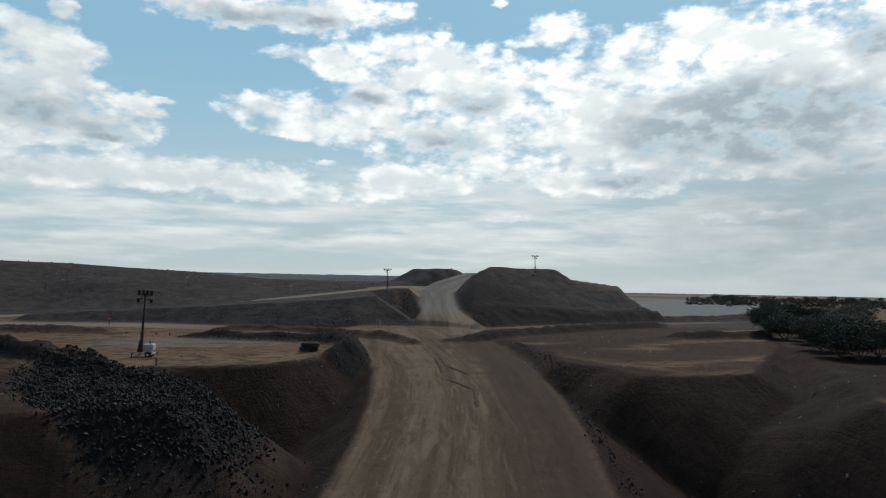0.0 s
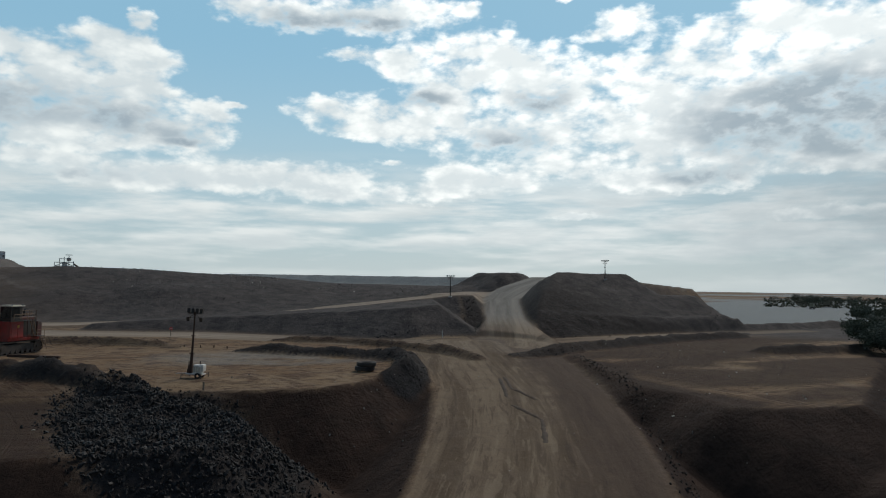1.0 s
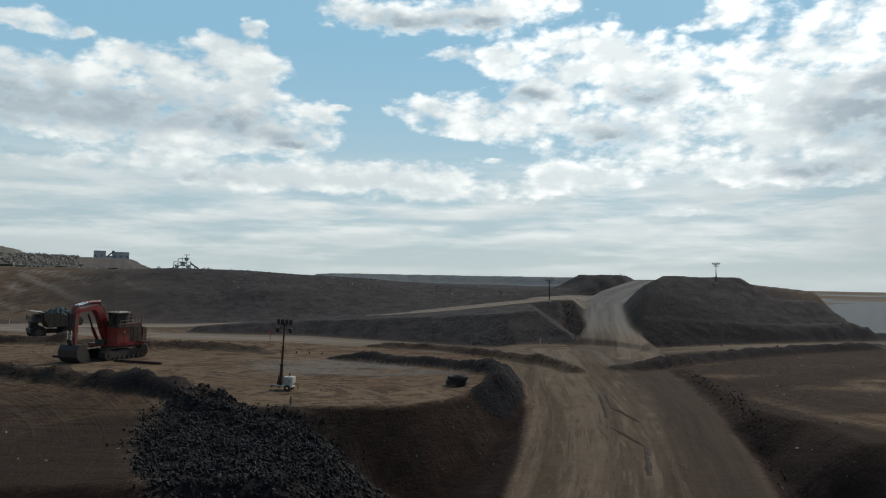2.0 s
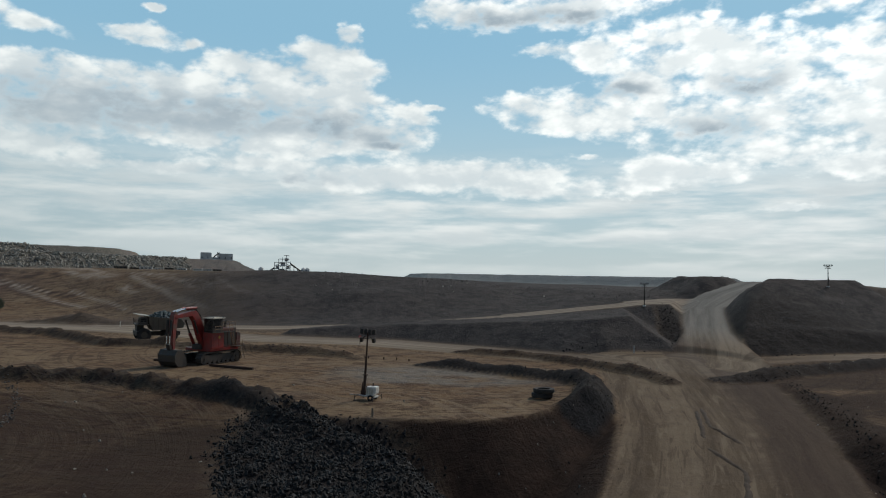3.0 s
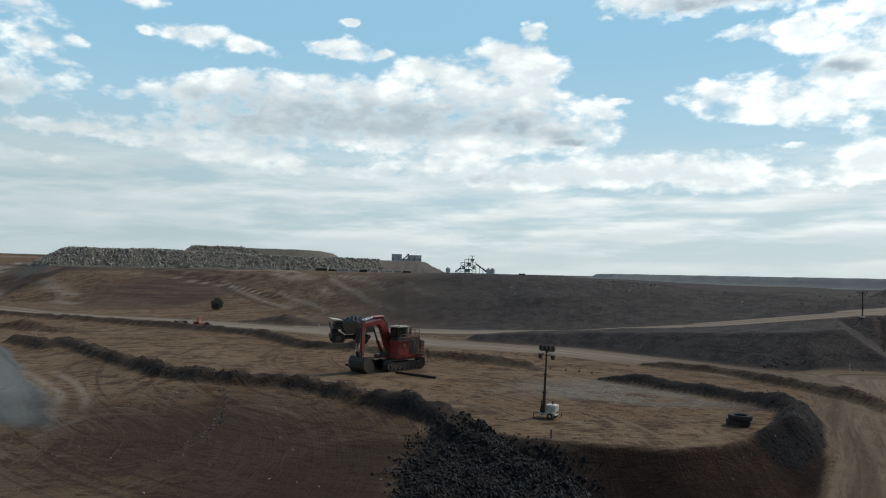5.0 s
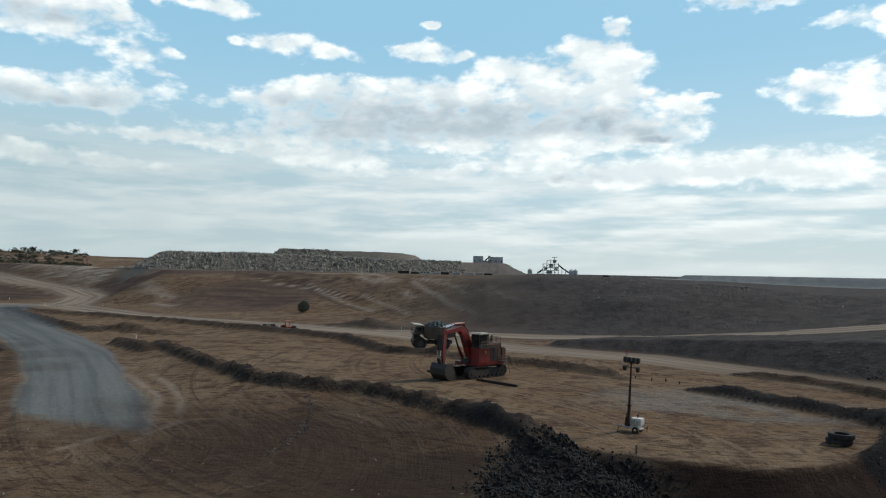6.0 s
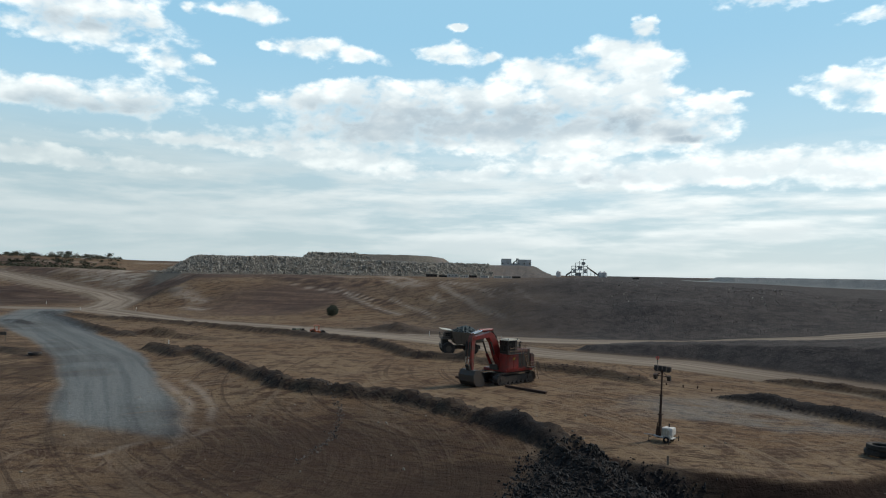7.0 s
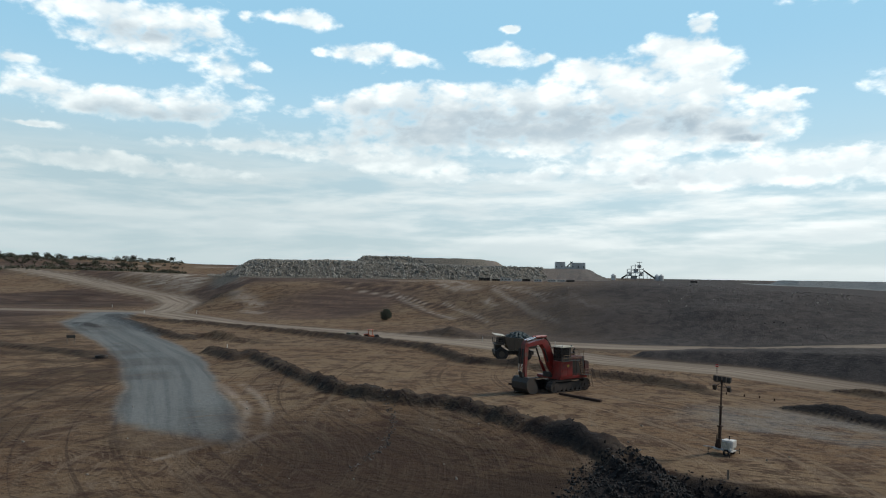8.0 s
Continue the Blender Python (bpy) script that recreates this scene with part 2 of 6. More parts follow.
def turbulence(x, y, size, octaves=4, seed=1):
    """Fractal noise from -1 to 1, with lumps about size metres across."""
    out, gain, f = 0 * x, 1.0, 1.0 / size
    for k in range(octaves):
        out = out + gain * (value_noise(x * f + 17.3 * k, y * f - 9.1 * k, seed + k) * 2 - 1)
        gain, f = gain * 0.5, f * 2.03
    return out / 1.6


def to_line(x, y, pts):
    """Distance from a polyline, the side (left positive), the length along it and the value carried by its third column."""
    best, side, along, val, run = np.full(x.shape, 1e9), 0 * x, 0 * x, 0 * x, 0.0
    for (x0, y0, *v0), (x1, y1, *v1) in zip(pts, pts[1:]):
        dx, dy = x1 - x0, y1 - y0
        n = math.hypot(dx, dy)
        t = np.clip(((x - x0) * dx + (y - y0) * dy) / n**2, 0, 1)
        d = np.hypot(x - x0 - t * dx, y - y0 - t * dy)
        near = d < best
        best = np.where(near, d, best)
        side = np.where(near, np.sign(dx * (y - y0) - dy * (x - x0)), side)
        along = np.where(near, run + t * n, along)
        if v0:
            val = np.where(near, v0[0] + t * (v1[0] - v0[0]), val)
        run += n
    return best, side, along, val


def inside(x, y, poly):
    """Distance to the outline of a polygon, positive inside."""
    d = to_line(x, y, list(poly) + [poly[0]])[0]
    odd = np.zeros(x.shape, bool)
    for (x0, y0), (x1, y1) in zip(poly, list(poly[1:]) + [poly[0]]):
        if y0 != y1:
            odd ^= ((y0 > y) != (y1 > y)) & (x < (x1 - x0) * (y - y0) / (y1 - y0) + x0)
    return np.where(odd, d, -d)


# the cut below the working level, its rim at about z = 0
PIT = [(-9, -9), (0, -12.3), (7, -13.4), (13, -14.7), (17.5, -13), (24, -8), (30, -4), (36, 6), (45, 20), (66, 19), (60, 0), (52, -17), (54, -32), (50, -41), (67, -44),
       (110, -18), (150, 14), (57, -66), (50, -95), (30, -150), (-90, -150), (-85, -70), (-60, -52), (-21, -39), (-12, -41), (-3, -42), (1, -37), (0.5, -27), (-4, -18)]
MAIN_ROAD = [(62, 40, 0.6), (53, 16, -0.4), (42, -12.5, -1.7), (33, -30, -3.0), (24.7, -44, -4.0), (19, -52.5, -4.8), (14.8, -59, -5.3), (5, -76, -6.6), (-14, -110, -9.0), (-38, -148, -11)]
CREST_ROAD = [(66, 31, 0.5), (76, 48, 1.6), (92, 80, 4.8), (106, 106, 8.5), (126, 126, 12.5), (152, 147, 16.5), (190, 172, 17.0), (290, 225, 13)]
RAMP_ROAD = [(-66, 128, 0.0), (-20, 126, 0.2), (10, 118, 1.6), (44, 105, 5.2), (84, 100, 9.8), (108, 118, 10.5)]
HAUL_ROAD = [(-760, 500, 25), (-602, 442, 20.8), (-491, 398, 13.3), (-386, 340, 6.6), (-334, 318, 3.2), (-291, 280, 1.0), (-266, 240, 0.1), (-246, 204, 0), (-176, 158.5, 0), (-119, 140, 0), (-66, 122, 0), (-22, 92, 0), (8, 82, 0), (30, 62, 0), (54, 36, 0.2)]
SPUR_ROAD = [(-262, 190, 0), (-225, 140, 0), (-182, 104, 0), (-143, 72, 0), (-115, 46, 0), (-91, 19, 0), (-76, 1, 0.1), (-62, -16, 0.2)]
CROSS_ROAD = [(-520, 120, 0), (-333, 188, 0), (-290, 200, 0), (-250, 205, 0)]
SIDE_ROAD = [(68, 34, 0.4), (95, 46, 0.2), (140, 56, 0.0), (190, 62, 0.0)]
RIDGE = [(-100, 58, 2.0), (-75, 34.5, 2.3), (-57, 17, 2.5), (-48.5, 13, 2.6), (-35, 10, 2.8), (-23, 1, 3.0), (-15.5, -7, 3.0), (-11, -11, 2.9), (-8, -17, 2.2), (-4.5, -23, 1.3), (-1, -29, 0.3)]
BERMS = [([(13.6, 35.0, 0.9), (16.5, 32.6, 1.4), (22, 27.7, 1.4), (28.3, 18.8, 1.5), (32.5, 14, 1.7), (33.5, 7, 2.0), (30, -2, 1.9), (25.5, -8, 1.0)], 3.2),
         ([(24, 58, 0.5), (27, 56, 1.1), (37, 47.5, 1.1), (44.3, 32, 1.2), (49, 24.5, 1.4), (50, 17, 0.7)], 2.4),
         ([(-38, 69.6, 0.9), (-22.3, 63, 1.2), (-11.8, 57.4, 1.3), (-1, 48.3, 1.2), (1, 46, 0.4)], 3.0),
         ([(-244, 174, 1.2), (-205, 153, 1.4), (-165, 141, 1.5), (-119, 122, 1.5), (-95, 109, 1.5), (-81, 102.5, 1.4), (-69, 97.4, 1.5), (-57, 81, 1.6), (-51, 73.3, 1.5), (-38, 69.6, 1.1)], 3.2),
         ([(60, 17, 0.6), (66, 17.6, 1.5), (76.7, 22.3, 1.4), (93.3, 29.6, 1.5), (116, 37.8, 1.5), (144, 44.2, 1.3)], 3.4),
         ([(111, 6.8, 1.2), (126, 4, 1.5), (140, 6, 1.2)], 3.5), ([(95, 60, 0.3), (150, 66, 1.8), (230, 78, 1.8), (262, 92, 0.6)], 5.0),
         ([(-131, 45, 0.2), (-140, 49, 0.8), (-165, 55, 0.9), (-230, 66, 0.9)], 3.4), ([(-278, 287, 0.5), (-260, 270, 2.0), (-240, 256, 0.5)], 5.0), ([(-88, 144, 0.4), (-76, 141.5, 2.8), (-66, 139.5, 0.4)], 6.5),
         ([(-225, 128, 0.6), (-212, 124, 1.2), (-203, 118, 0.6)], 3.0), ([(-99, 52, 0.8), (-108, 60, 1.8), (-116, 66, 1.6)], 3.5),
         ([(-243, 168, 1.2), (-197, 131, 1.6), (-167, 107, 1.6), (-144, 93, 1.0)], 3.4), ([(-146, 97, 0.5), (-138, 99, 2.4), (-127, 95, 0.9), (-117, 94, 0.4)], 4.0)]
# how black each of these is: broken rock, or the brown clay of the pad
BERM_TONE = [1.0, 0.55, 0.5, 0.7, 0.8, 0.7, 0.7, 0.6, 0.5, 0.5, 0.5, 0.7, 0.75, 0.4]
# pale scratches of blades and dark wheel tracks down the far slope
SCRATCHES = [([(-89, 250), (-63.5, 199.7), (-52, 182)], 1.6), ([(-54, 188), (-45, 172)], 1.0), ([(-181, 274), (-141, 255.6), (-94, 200)], 1.3), ([(-163, 304), (-139, 310), (-120, 288)], 3.5), ([(-112, 268), (-101, 258)], 4.5),
             ([(-129, 287), (-110, 260)], 2.5), ([(-88, 231), (-79, 213)], 2.2), ([(-86, 254), (-70, 241)], 2.0), ([(-47, 215), (-37, 189), (-32, 186)], 1.4), ([(-140, 326), (-106, 268)], 2.2),
             ([(-94, 262), (-45, 202)], 0.9), ([(-112, 241), (-74, 185)], 0.9), ([(-70, 236), (-56, 206)], 1.0), ([(-528, 490), (-396, 382), (-332, 345)], 7.0), ([(-242, 260), (-212, 238)], 4.0), ([(-150, 268), (-118, 236)], 0.8),
             ([(-84, 23), (-75, 14), (-66, 4.6), (-57.5, -9.6), (-56.5, -19), (-58, -25)], 0.7), ([(-80, 24), (-71, 15), (-62, 4), (-54, -10), (-53, -20)], 0.5)]
SCRATCHES += [([(-645, 567), (-615, 595), (-594, 626)], 6.0), ([(-560, 660), (-541, 675), (-520, 692)], 7.0), ([(-454, 408), (-400, 388), (-354, 366)], 3.0),
              ([(-320, 348), (-275, 320)], 2.2), ([(-214, 227), (-198, 219)], 2.6), ([(-500, 440), (-454, 418)], 2.5)]
TRACKS = [([(-281, 341), (-213, 307), (-167, 279), (-108, 228)], 1.8), ([(-268, 345), (-194, 312), (-123, 274)], 1.6), ([(-188, 289), (-155, 278), (-128, 270)], 2.2), ([(-210, 296), (-150, 262), (-100, 205)], 1.2)]
MOUND = [(-16, 104), (-8, 87), (4, 83), (19, 76), (32, 64), (50, 56), (70, 50), (75, 58), (84, 78), (92, 97), (60, 112), (20, 122)]
HILL = [(84, 51), (100, 52), (120, 50), (146, 52), (156, 61), (195, 108), (188, 160), (150, 165), (110, 130), (88, 100), (76, 72)]
HILL_LOW = [(134, 50), (155, 50), (162, 56), (196, 96), (204, 116), (176, 130), (145, 110)]
KNOLL = [(115, 152), (129, 138), (155, 142), (175, 164), (177, 198), (147, 210), (117, 196)]
GREY_DUMP = [(60, 560), (330, 400), (352, 420), (420, 640), (60, 760)]
ROCK_DUMP = [(-300, 326), (-242, 352), (-196, 378), (-147, 402), (-128, 412), (-100, 460), (-130, 560), (-330, 520), (-360, 400)]
FAR_DUMP = [(-128, 420), (-92, 455), (-58, 500), (-48, 540), (-60, 620), (-250, 600), (-200, 470)]
MESA = [(-268, 470), (-225, 490), (-178, 512), (-165, 540), (-176, 660), (-330, 620)]


def wall(x, y):
    """The long slope that shuts off the working level to the north."""
    az = np.degrees(np.arctan2(-(x + 5), y + 92))
    d = np.hypot(x + 5, y + 92)
    A = [-60, -42, -36, -30, -24, -16, -10, -2, 3, 8, 13, 18, 30, 36, 42, 48, 70]
    df = np.interp(az, A, [600, 600, 240, 228, 216, 208, 215, 222, 234, 248, 262, 290, 340, 400, 440, 470, 470])
    dt = np.interp(az, A, [900, 900, 310, 295, 300, 330, 325, 322, 325, 335, 380, 430, 465, 510, 600, 700, 900])
    top = np.interp(az, A, [0, 0, 12.0, 12.5, 12.0, 12.6, 14.8, 17.0, 17.8, 17.0, 17.2, 17.2, 16.9, 17.4, 19.5, 21.5, 21.5])
    wob = turbulence(x, y, 60, 3, 31) * 14
    out = top * smooth(0, 1, (d + wob * smooth(200, 260, d) - df) / (dt - df)) ** 0.85
    out = out + 13 * smooth(830, 1000, d) * smooth(25, 31, az)
    return out * smooth(-150, -60, y)


def terrain(x, y):
    """Height of the ground, with the masks of its soils."""
    lump, fine = turbulence(x, y, 9, 4, 3), turbulence(x, y, 2.2, 3, 11)
    rough = turbulence(x, y, 30, 3, 21)
    far = smooth(250, 900, np.hypot(x, y + 90))
    z = 0.10 * rough + 0.05 * lump + far * 1.5 * turbulence(x, y, 400, 3, 41)
    d, side, _, level = to_line(x, y, HAUL_ROAD)
    south = smooth(4, -12, d * side) * smooth(-235, -275, x)
    slope = wall(x, y)
    slope = slope + (np.minimum(slope, np.maximum(level - 1.5 - 0.04 * d, 0)) - slope) * south
    z = np.maximum(z, slope + 0.5 * rough)
    black, brown, grey, pale = 0 * x, 0 * x, 0 * x, 0 * x

    def heap(poly, slope, cap, bumps=0.6, level=0.0):
        nonlocal z
        d = inside(x, y, poly) + bumps * (lump + fine * 0.4)
        h = np.minimum(np.maximum(d, 0) * slope, cap + 0.25 * lump)
        z = np.where(d > 0, np.maximum(z, level + h), z)
        return smooth(-1.5, 1.0, d)

    mound_cap = np.interp(x, [-16, 0, 10, 44, 70, 84, 100], [1.2, 2.4, 3.0, 5.6, 8.0, 10.6, 10.2])
    spoil = heap(MOUND, 0.62, mound_cap)
    black = np.maximum(black, heap(HILL, 0.60, np.interp(x, [95, 108, 116], [9.5, 13.0, 17.2]), 0.8))
    black = np.maximum(black, heap(HILL_LOW, 0.75, 10.3, 0.9))
    black = np.maximum(black, heap(KNOLL, 0.62, 13.0, 1.0, 5.2))
    grey = np.maximum(grey, heap(GREY_DUMP, 0.62, 20.0, 2.0))
    crest = 1.6 * turbulence(x, y, 45, 3, 91)
    stones = heap(ROCK_DUMP, 0.55, np.interp(x, [-300, -215, -130], [17.5, 15.5, 12.5]) + crest, 3.0, 12.5)
    dump = heap(FAR_DUMP, 0.50, np.interp(x, [-200, -130, -60, -48], [15.0, 14.0, 14.5, 9.0]) + 0.6 * crest, 3.0, 12.5)
    dump = np.maximum(dump, heap(MESA, 0.7, 6.4, 2.0, 29.0))
    grey = np.maximum(grey, 0.4 * dump)
    # the cut
    dp = inside(x, y, PIT) + 0.9 * lump + 1.6 * rough * smooth(3, 14, inside(x, y, PIT))
    d, side, _, _ = to_line(x, y, MAIN_ROAD)
    floor = -9.0 + 0.5 * rough - 20 * smooth(10, 26, d * side)
    # the gully in the east climbs to its head between the trees and the bench
    reach = np.maximum((112 - x) * 0.77 + (-14 - y) * 0.64, 0)
    floor = floor + (np.maximum(floor, -0.15 * reach) - floor) * smooth(36, 58, x)
    cut = np.maximum(-np.maximum(dp, 0) * (0.78 + 0.3 * smooth(20, 40, d * side)) * (1 - 0.5 * smooth(42, 56, x)) + 0.25 * lump * smooth(0, 4, dp), floor)
    z = np.where(dp > 0, np.minimum(z, cut), z)
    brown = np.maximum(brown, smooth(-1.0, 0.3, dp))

    road, dust_haze = 0 * x, 0 * x
    lat, lon, offs = 0 * x, 0 * x, np.full(x.shape, 1e9)
    for pts, half, slope, edge, strength in ((HAUL_ROAD, 9, 0.5, 2.0, 1.0), (CROSS_ROAD, 11, 0.5, 2.0, 0.9), (SIDE_ROAD, 5, 0.5, 2.0, 0.6), (RAMP_ROAD, 8.5, 0.45, 2.0, 1), (CREST_ROAD, 9.5, 1.15, 1.5, 1),
                                             (SPUR_ROAD, 9.0, 0.5, 2.0, 0.5), (MAIN_ROAD, 12.5, 0.62, 1.5, 1)):
        d, side, along, level = to_line(x, y, pts)
        hw = half + 0.6 * rough
        if pts is MAIN_ROAD:
            hw = np.interp(along, [0, 25, 60, 110, 260], [16, 13.5, 11.7, 10.9, 10.5]) + 0.4 * rough
        if pts is CREST_ROAD:
            hw = np.interp(along, [0, 20, 45, 75, 110, 140, 170], [11, 8, 5.5, 5.5, 8, 9, 9]) + 0.4 * rough
        if pts is HAUL_ROAD:
            hw = np.interp(along, [0, 380, 470, 560, 700, 800], [16, 15, 14, 11, 10, 9]) + 0.6 * rough
        if pts is SPUR_ROAD:
            hw = np.interp(along, [0, 60, 150, 230, 300, 340], [10, 11.5, 9.8, 8.2, 7.8, 7.2]) + 1.2 * rough + 0.8 * lump
        out = np.maximum(d - hw, 0)
        level = level + 0.05 * lump
        z = np.clip(z, level - slope * out, level + slope * out)
        mask = smooth(1.2, -1.2, d - hw)
        ends = smooth(0, 12, along)
        road = np.maximum(road * (1 - mask), mask * strength) if pts is SPUR_ROAD else np.maximum(road, mask * strength)
        # road dust, which also pales the far roads in place of distance haze
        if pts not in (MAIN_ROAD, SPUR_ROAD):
            dust_haze = np.maximum(dust_haze, mask * (0.25 + 0.75 * smooth(22, 60, np.hypot(x - 56, y - 32))))
        near = d - hw < offs
        lat, lon, offs = np.where(near, d * side, lat), np.where(near, along, lon), np.minimum(offs, d - hw)
        if pts is SPUR_ROAD:
            grey = np.maximum(grey, mask * smooth(-16.5, -13, y + 0.2 * x + 12.8 + 1.5 * lump))
        black = black * (1 - smooth(1.0, -0.5, d - hw))
        if pts is CREST_ROAD:
            grey = np.maximum(grey, 0.6 * mask * smooth(22, 60, along))
            black = np.maximum(black, smooth(0, 2, d - hw) * smooth(24, 12, d - hw) * (side < 0) * smooth(30, 50, along) * smooth(190, 150, along))
        if pts in (CREST_ROAD, MAIN_ROAD):
            brown = brown * (1 - smooth(0.6, -0.6, d - hw))
    # heaped-up edges
    for (pts, width), tone in zip([(RIDGE, 4.1)] + BERMS, [0.8] + BERM_TONE):
        d, side, along, h = to_line(x, y, pts)
        t = np.clip(1 - (d + 0.35 * lump) / width, 0, 1)
        crest = h * (1 + 0.22 * lump + 0.24 * fine)
        rise = crest * np.minimum(t * 1.35, 1) ** 1.1
        if pts is RIDGE:
            # a long skirt of spread soil on the south side
            apron_to = np.interp(along, [0, 60, 110, 140], [11, 14, 16, 13])
            skirt = h * 0.62 * np.clip(1 - d / apron_to, 0, 1) ** 1.5 * (side < 0)
            rise = np.maximum(rise, skirt * (1 - smooth(-1, 3, dp)))
            tone = 0.74 + 0.22 * smooth(-0.2, 0.5, lump)
            black = np.maximum(black, smooth(0.02, 0.25, t) * (side > 0) * tone)
            black = np.maximum(black, smooth(0.22, 0.55, t) * (side <= 0) * tone)
        else:
            black = np.maximum(black, smooth(0.02, 0.25, t) * tone)
        z = z + rise
        road = road * (1 - smooth(0.02, 0.2, t))
    # tipped rock at the end of the ridge
    tip = smooth(1.5, -1.5, np.hypot((x + 4.0) / 12.5, (y + 30) / 19) * 9 - 9 + lump) * smooth(-3, 0.5, x + 13.5 - 0.27 * np.maximum(-27 - y, 0) + 2 * lump)
    black = np.maximum(black, tip)
    brown = brown * (1 - 0.8 * tip)
    z = z + 0.35 * tip * fine
    z = z + 0.22 * black * fine + 0.10 * brown * fine
    d0 = np.hypot(x + 5, y + 92)
    # grey gravel and dry paddock to the east
    gravel = smooth(-6, 6, inside(x, y, [(188, 84), (235, 74), (320, 118), (440, 180), (900, 540), (700, 560), (390, 345), (240, 190), (192, 120)]) + 6 * rough)
    gravel = gravel * smooth(3.0, 1.2, z)
    salt = smooth(700, 1000, d0) * smooth(-0.1, 0.35, turbulence(x * 0.5 + y * 0.5, y - x, 160, 3, 57)) * smooth(250, 500, x)
    gravel = np.maximum(gravel, salt)
    strip = smooth(3.0, -3.0, to_line(x, y, [(50, -6), (62, -8), (80, -2), (104, 8)])[0] - 6 + 3 * lump)
    grey = np.maximum(grey, gravel)
    brown = np.maximum(brown, 0.85 * strip * (1 - road))
    paddock = smooth(-10, 30, (x - 190) * 0.72 - (y + 10) * 0.70 + 12 * rough) * smooth(0, 60, x - 120)
    # eastern slope up to the trees darkened too, as painted-in cloud shade
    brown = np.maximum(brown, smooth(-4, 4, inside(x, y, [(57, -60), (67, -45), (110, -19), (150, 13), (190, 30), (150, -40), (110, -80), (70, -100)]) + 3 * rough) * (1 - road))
    brown = np.maximum(brown, 0.8 * smooth(50, 64, x) * smooth(52, 40, y) * smooth(-0.3, 0.25, turbulence(x * 0.6, y * 2, 22, 3, 55) + 0.2) * (1 - road))
    # pale scrapes
    pale = smooth(262, 330, np.hypot(x + 5, y + 92)) * smooth(40, -60, x) * (1 - road) * smooth(-0.35, 0.25, turbulence(x, y, 80, 3, 52))
    scrapes = smooth(-8, 8, inside(x, y, [(-325, 335), (-400, 372), (-560, 500), (-560, 560), (-420, 520), (-345, 380)]) + 10 * rough)
    brown = np.maximum(brown, 0.6 * smooth(-12, 6, inside(x, y, [(-104, 34), (-180, 96), (-250, 170), (-420, 130), (-330, -20), (-80, -30), (-92, 12)]) + 8 * rough) * smooth(-0.3, 0.3, lump + 0.5 * rough) * (1 - road))
    island = smooth(-8, 8, inside(x, y, [(-430, 330), (-345, 292), (-302, 262), (-296, 226), (-350, 218), (-460, 220)]) + 8 * rough)
    brown = np.maximum(brown, 0.62 * island * (1 - road) * smooth(-0.5, 0.2, lump))
    z = z + 0.9 * island * (1 - road) * np.maximum(lump + rough, 0)
    brown = np.maximum(brown, 0.88 * smooth(5, -5, np.hypot((x + 17) / 1.2, (y + 34) / 1.6) - 11 + 4 * lump) * (1 - tip))
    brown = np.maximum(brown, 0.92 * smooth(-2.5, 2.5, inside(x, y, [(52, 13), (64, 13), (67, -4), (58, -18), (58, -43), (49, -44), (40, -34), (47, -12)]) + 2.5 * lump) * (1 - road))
    apron = smooth(6, -6, np.hypot((x - 16) / 1.3, y - 22) - 14 + 5 * lump) * 0.38 * smooth(0.0, 0.5, turbulence(x * 0.6 + y * 0.5, y, 6, 3, 61) + 0.4)
    grey = np.maximum(grey, apron * (1 - black))
    wallmask = np.maximum(smooth(0.6, 3.5, z), smooth(192, 206, d0)) * smooth(192, 225, d0) * smooth(-112, -5, x + 20 * rough) * smooth(330, 200, x) * (1 - road) * (1 - grey)
    shale = np.maximum(wallmask * (1 - stones), spoil * (1 - road) * (1 - black))
    scratch, track = 0 * x, 0 * x
    for pts, w in SCRATCHES:
        d, _, along, _ = to_line(x, y, pts)
        scratch = np.maximum(scratch, smooth(w * 1.5, w * 0.2, d + 0.8 * w * lump) * np.clip(0.75 + 0.6 * lump, 0, 1))
    for pts, w in TRACKS:
        d = to_line(x, y, pts)[0]
        track = np.maximum(track, smooth(1.4, 0.4, np.abs(d - w)))
    # pale loose edge along the east side of the main road
    d, side, along, _ = to_line(x, y, MAIN_ROAD)
    hw = np.interp(along, [0, 25, 60, 110, 260], [16, 13.5, 11.7, 10.9, 10.5])
    scratch = np.maximum(scratch, 0.45 * np.exp(-((d - hw + 0.7 + 0.5 * lump) / 0.55) ** 2) * (side > 0) * smooth(20, 40, along))
    near_flat = smooth(-15, 12, inside(x, y, [(-62, -4), (-40, 4), (-13, -14), (-8, -38), (-20, -46), (-48, -34)]) + 4 * lump)
    brown = np.maximum(brown, 0.80 * near_flat * (1 - tip))
    brown = np.maximum(brown, 0.26 * smooth(-12, 12, inside(x, y, [(-130, 10), (-60, 8), (-12, -14), (-8, -60), (-130, -60)]) + 6 * rough + 4 * lump) * (1 - tip) * (1 - grey))
    return z, {"road": road, "black": black, "brown": brown, "grey": grey, "pale": pale, "paddock": paddock, "stones": stones, "shale": shale, "dust_haze": dust_haze * road, "scrapes": scrapes, "scratch": scratch, "track": track, "lat": lat, "lon": lon}


def spread(lo, hi, step, start, end, growth):
    """Coordinates dense from lo to hi, then ever wider to start and end."""
    mid = list(np.arange(lo, hi + 1e-6, step))
    up, s = [mid[-1]], step
    while up[-1] < end:
        s = min(s * growth, 260)
        up.append(up[-1] + s)
    down, s = [mid[0]], step
    while down[-1] > start:
        s = min(s * growth, 260)
        down.append(down[-1] - s)
    return np.array(down[:0:-1] + mid + up[1:])


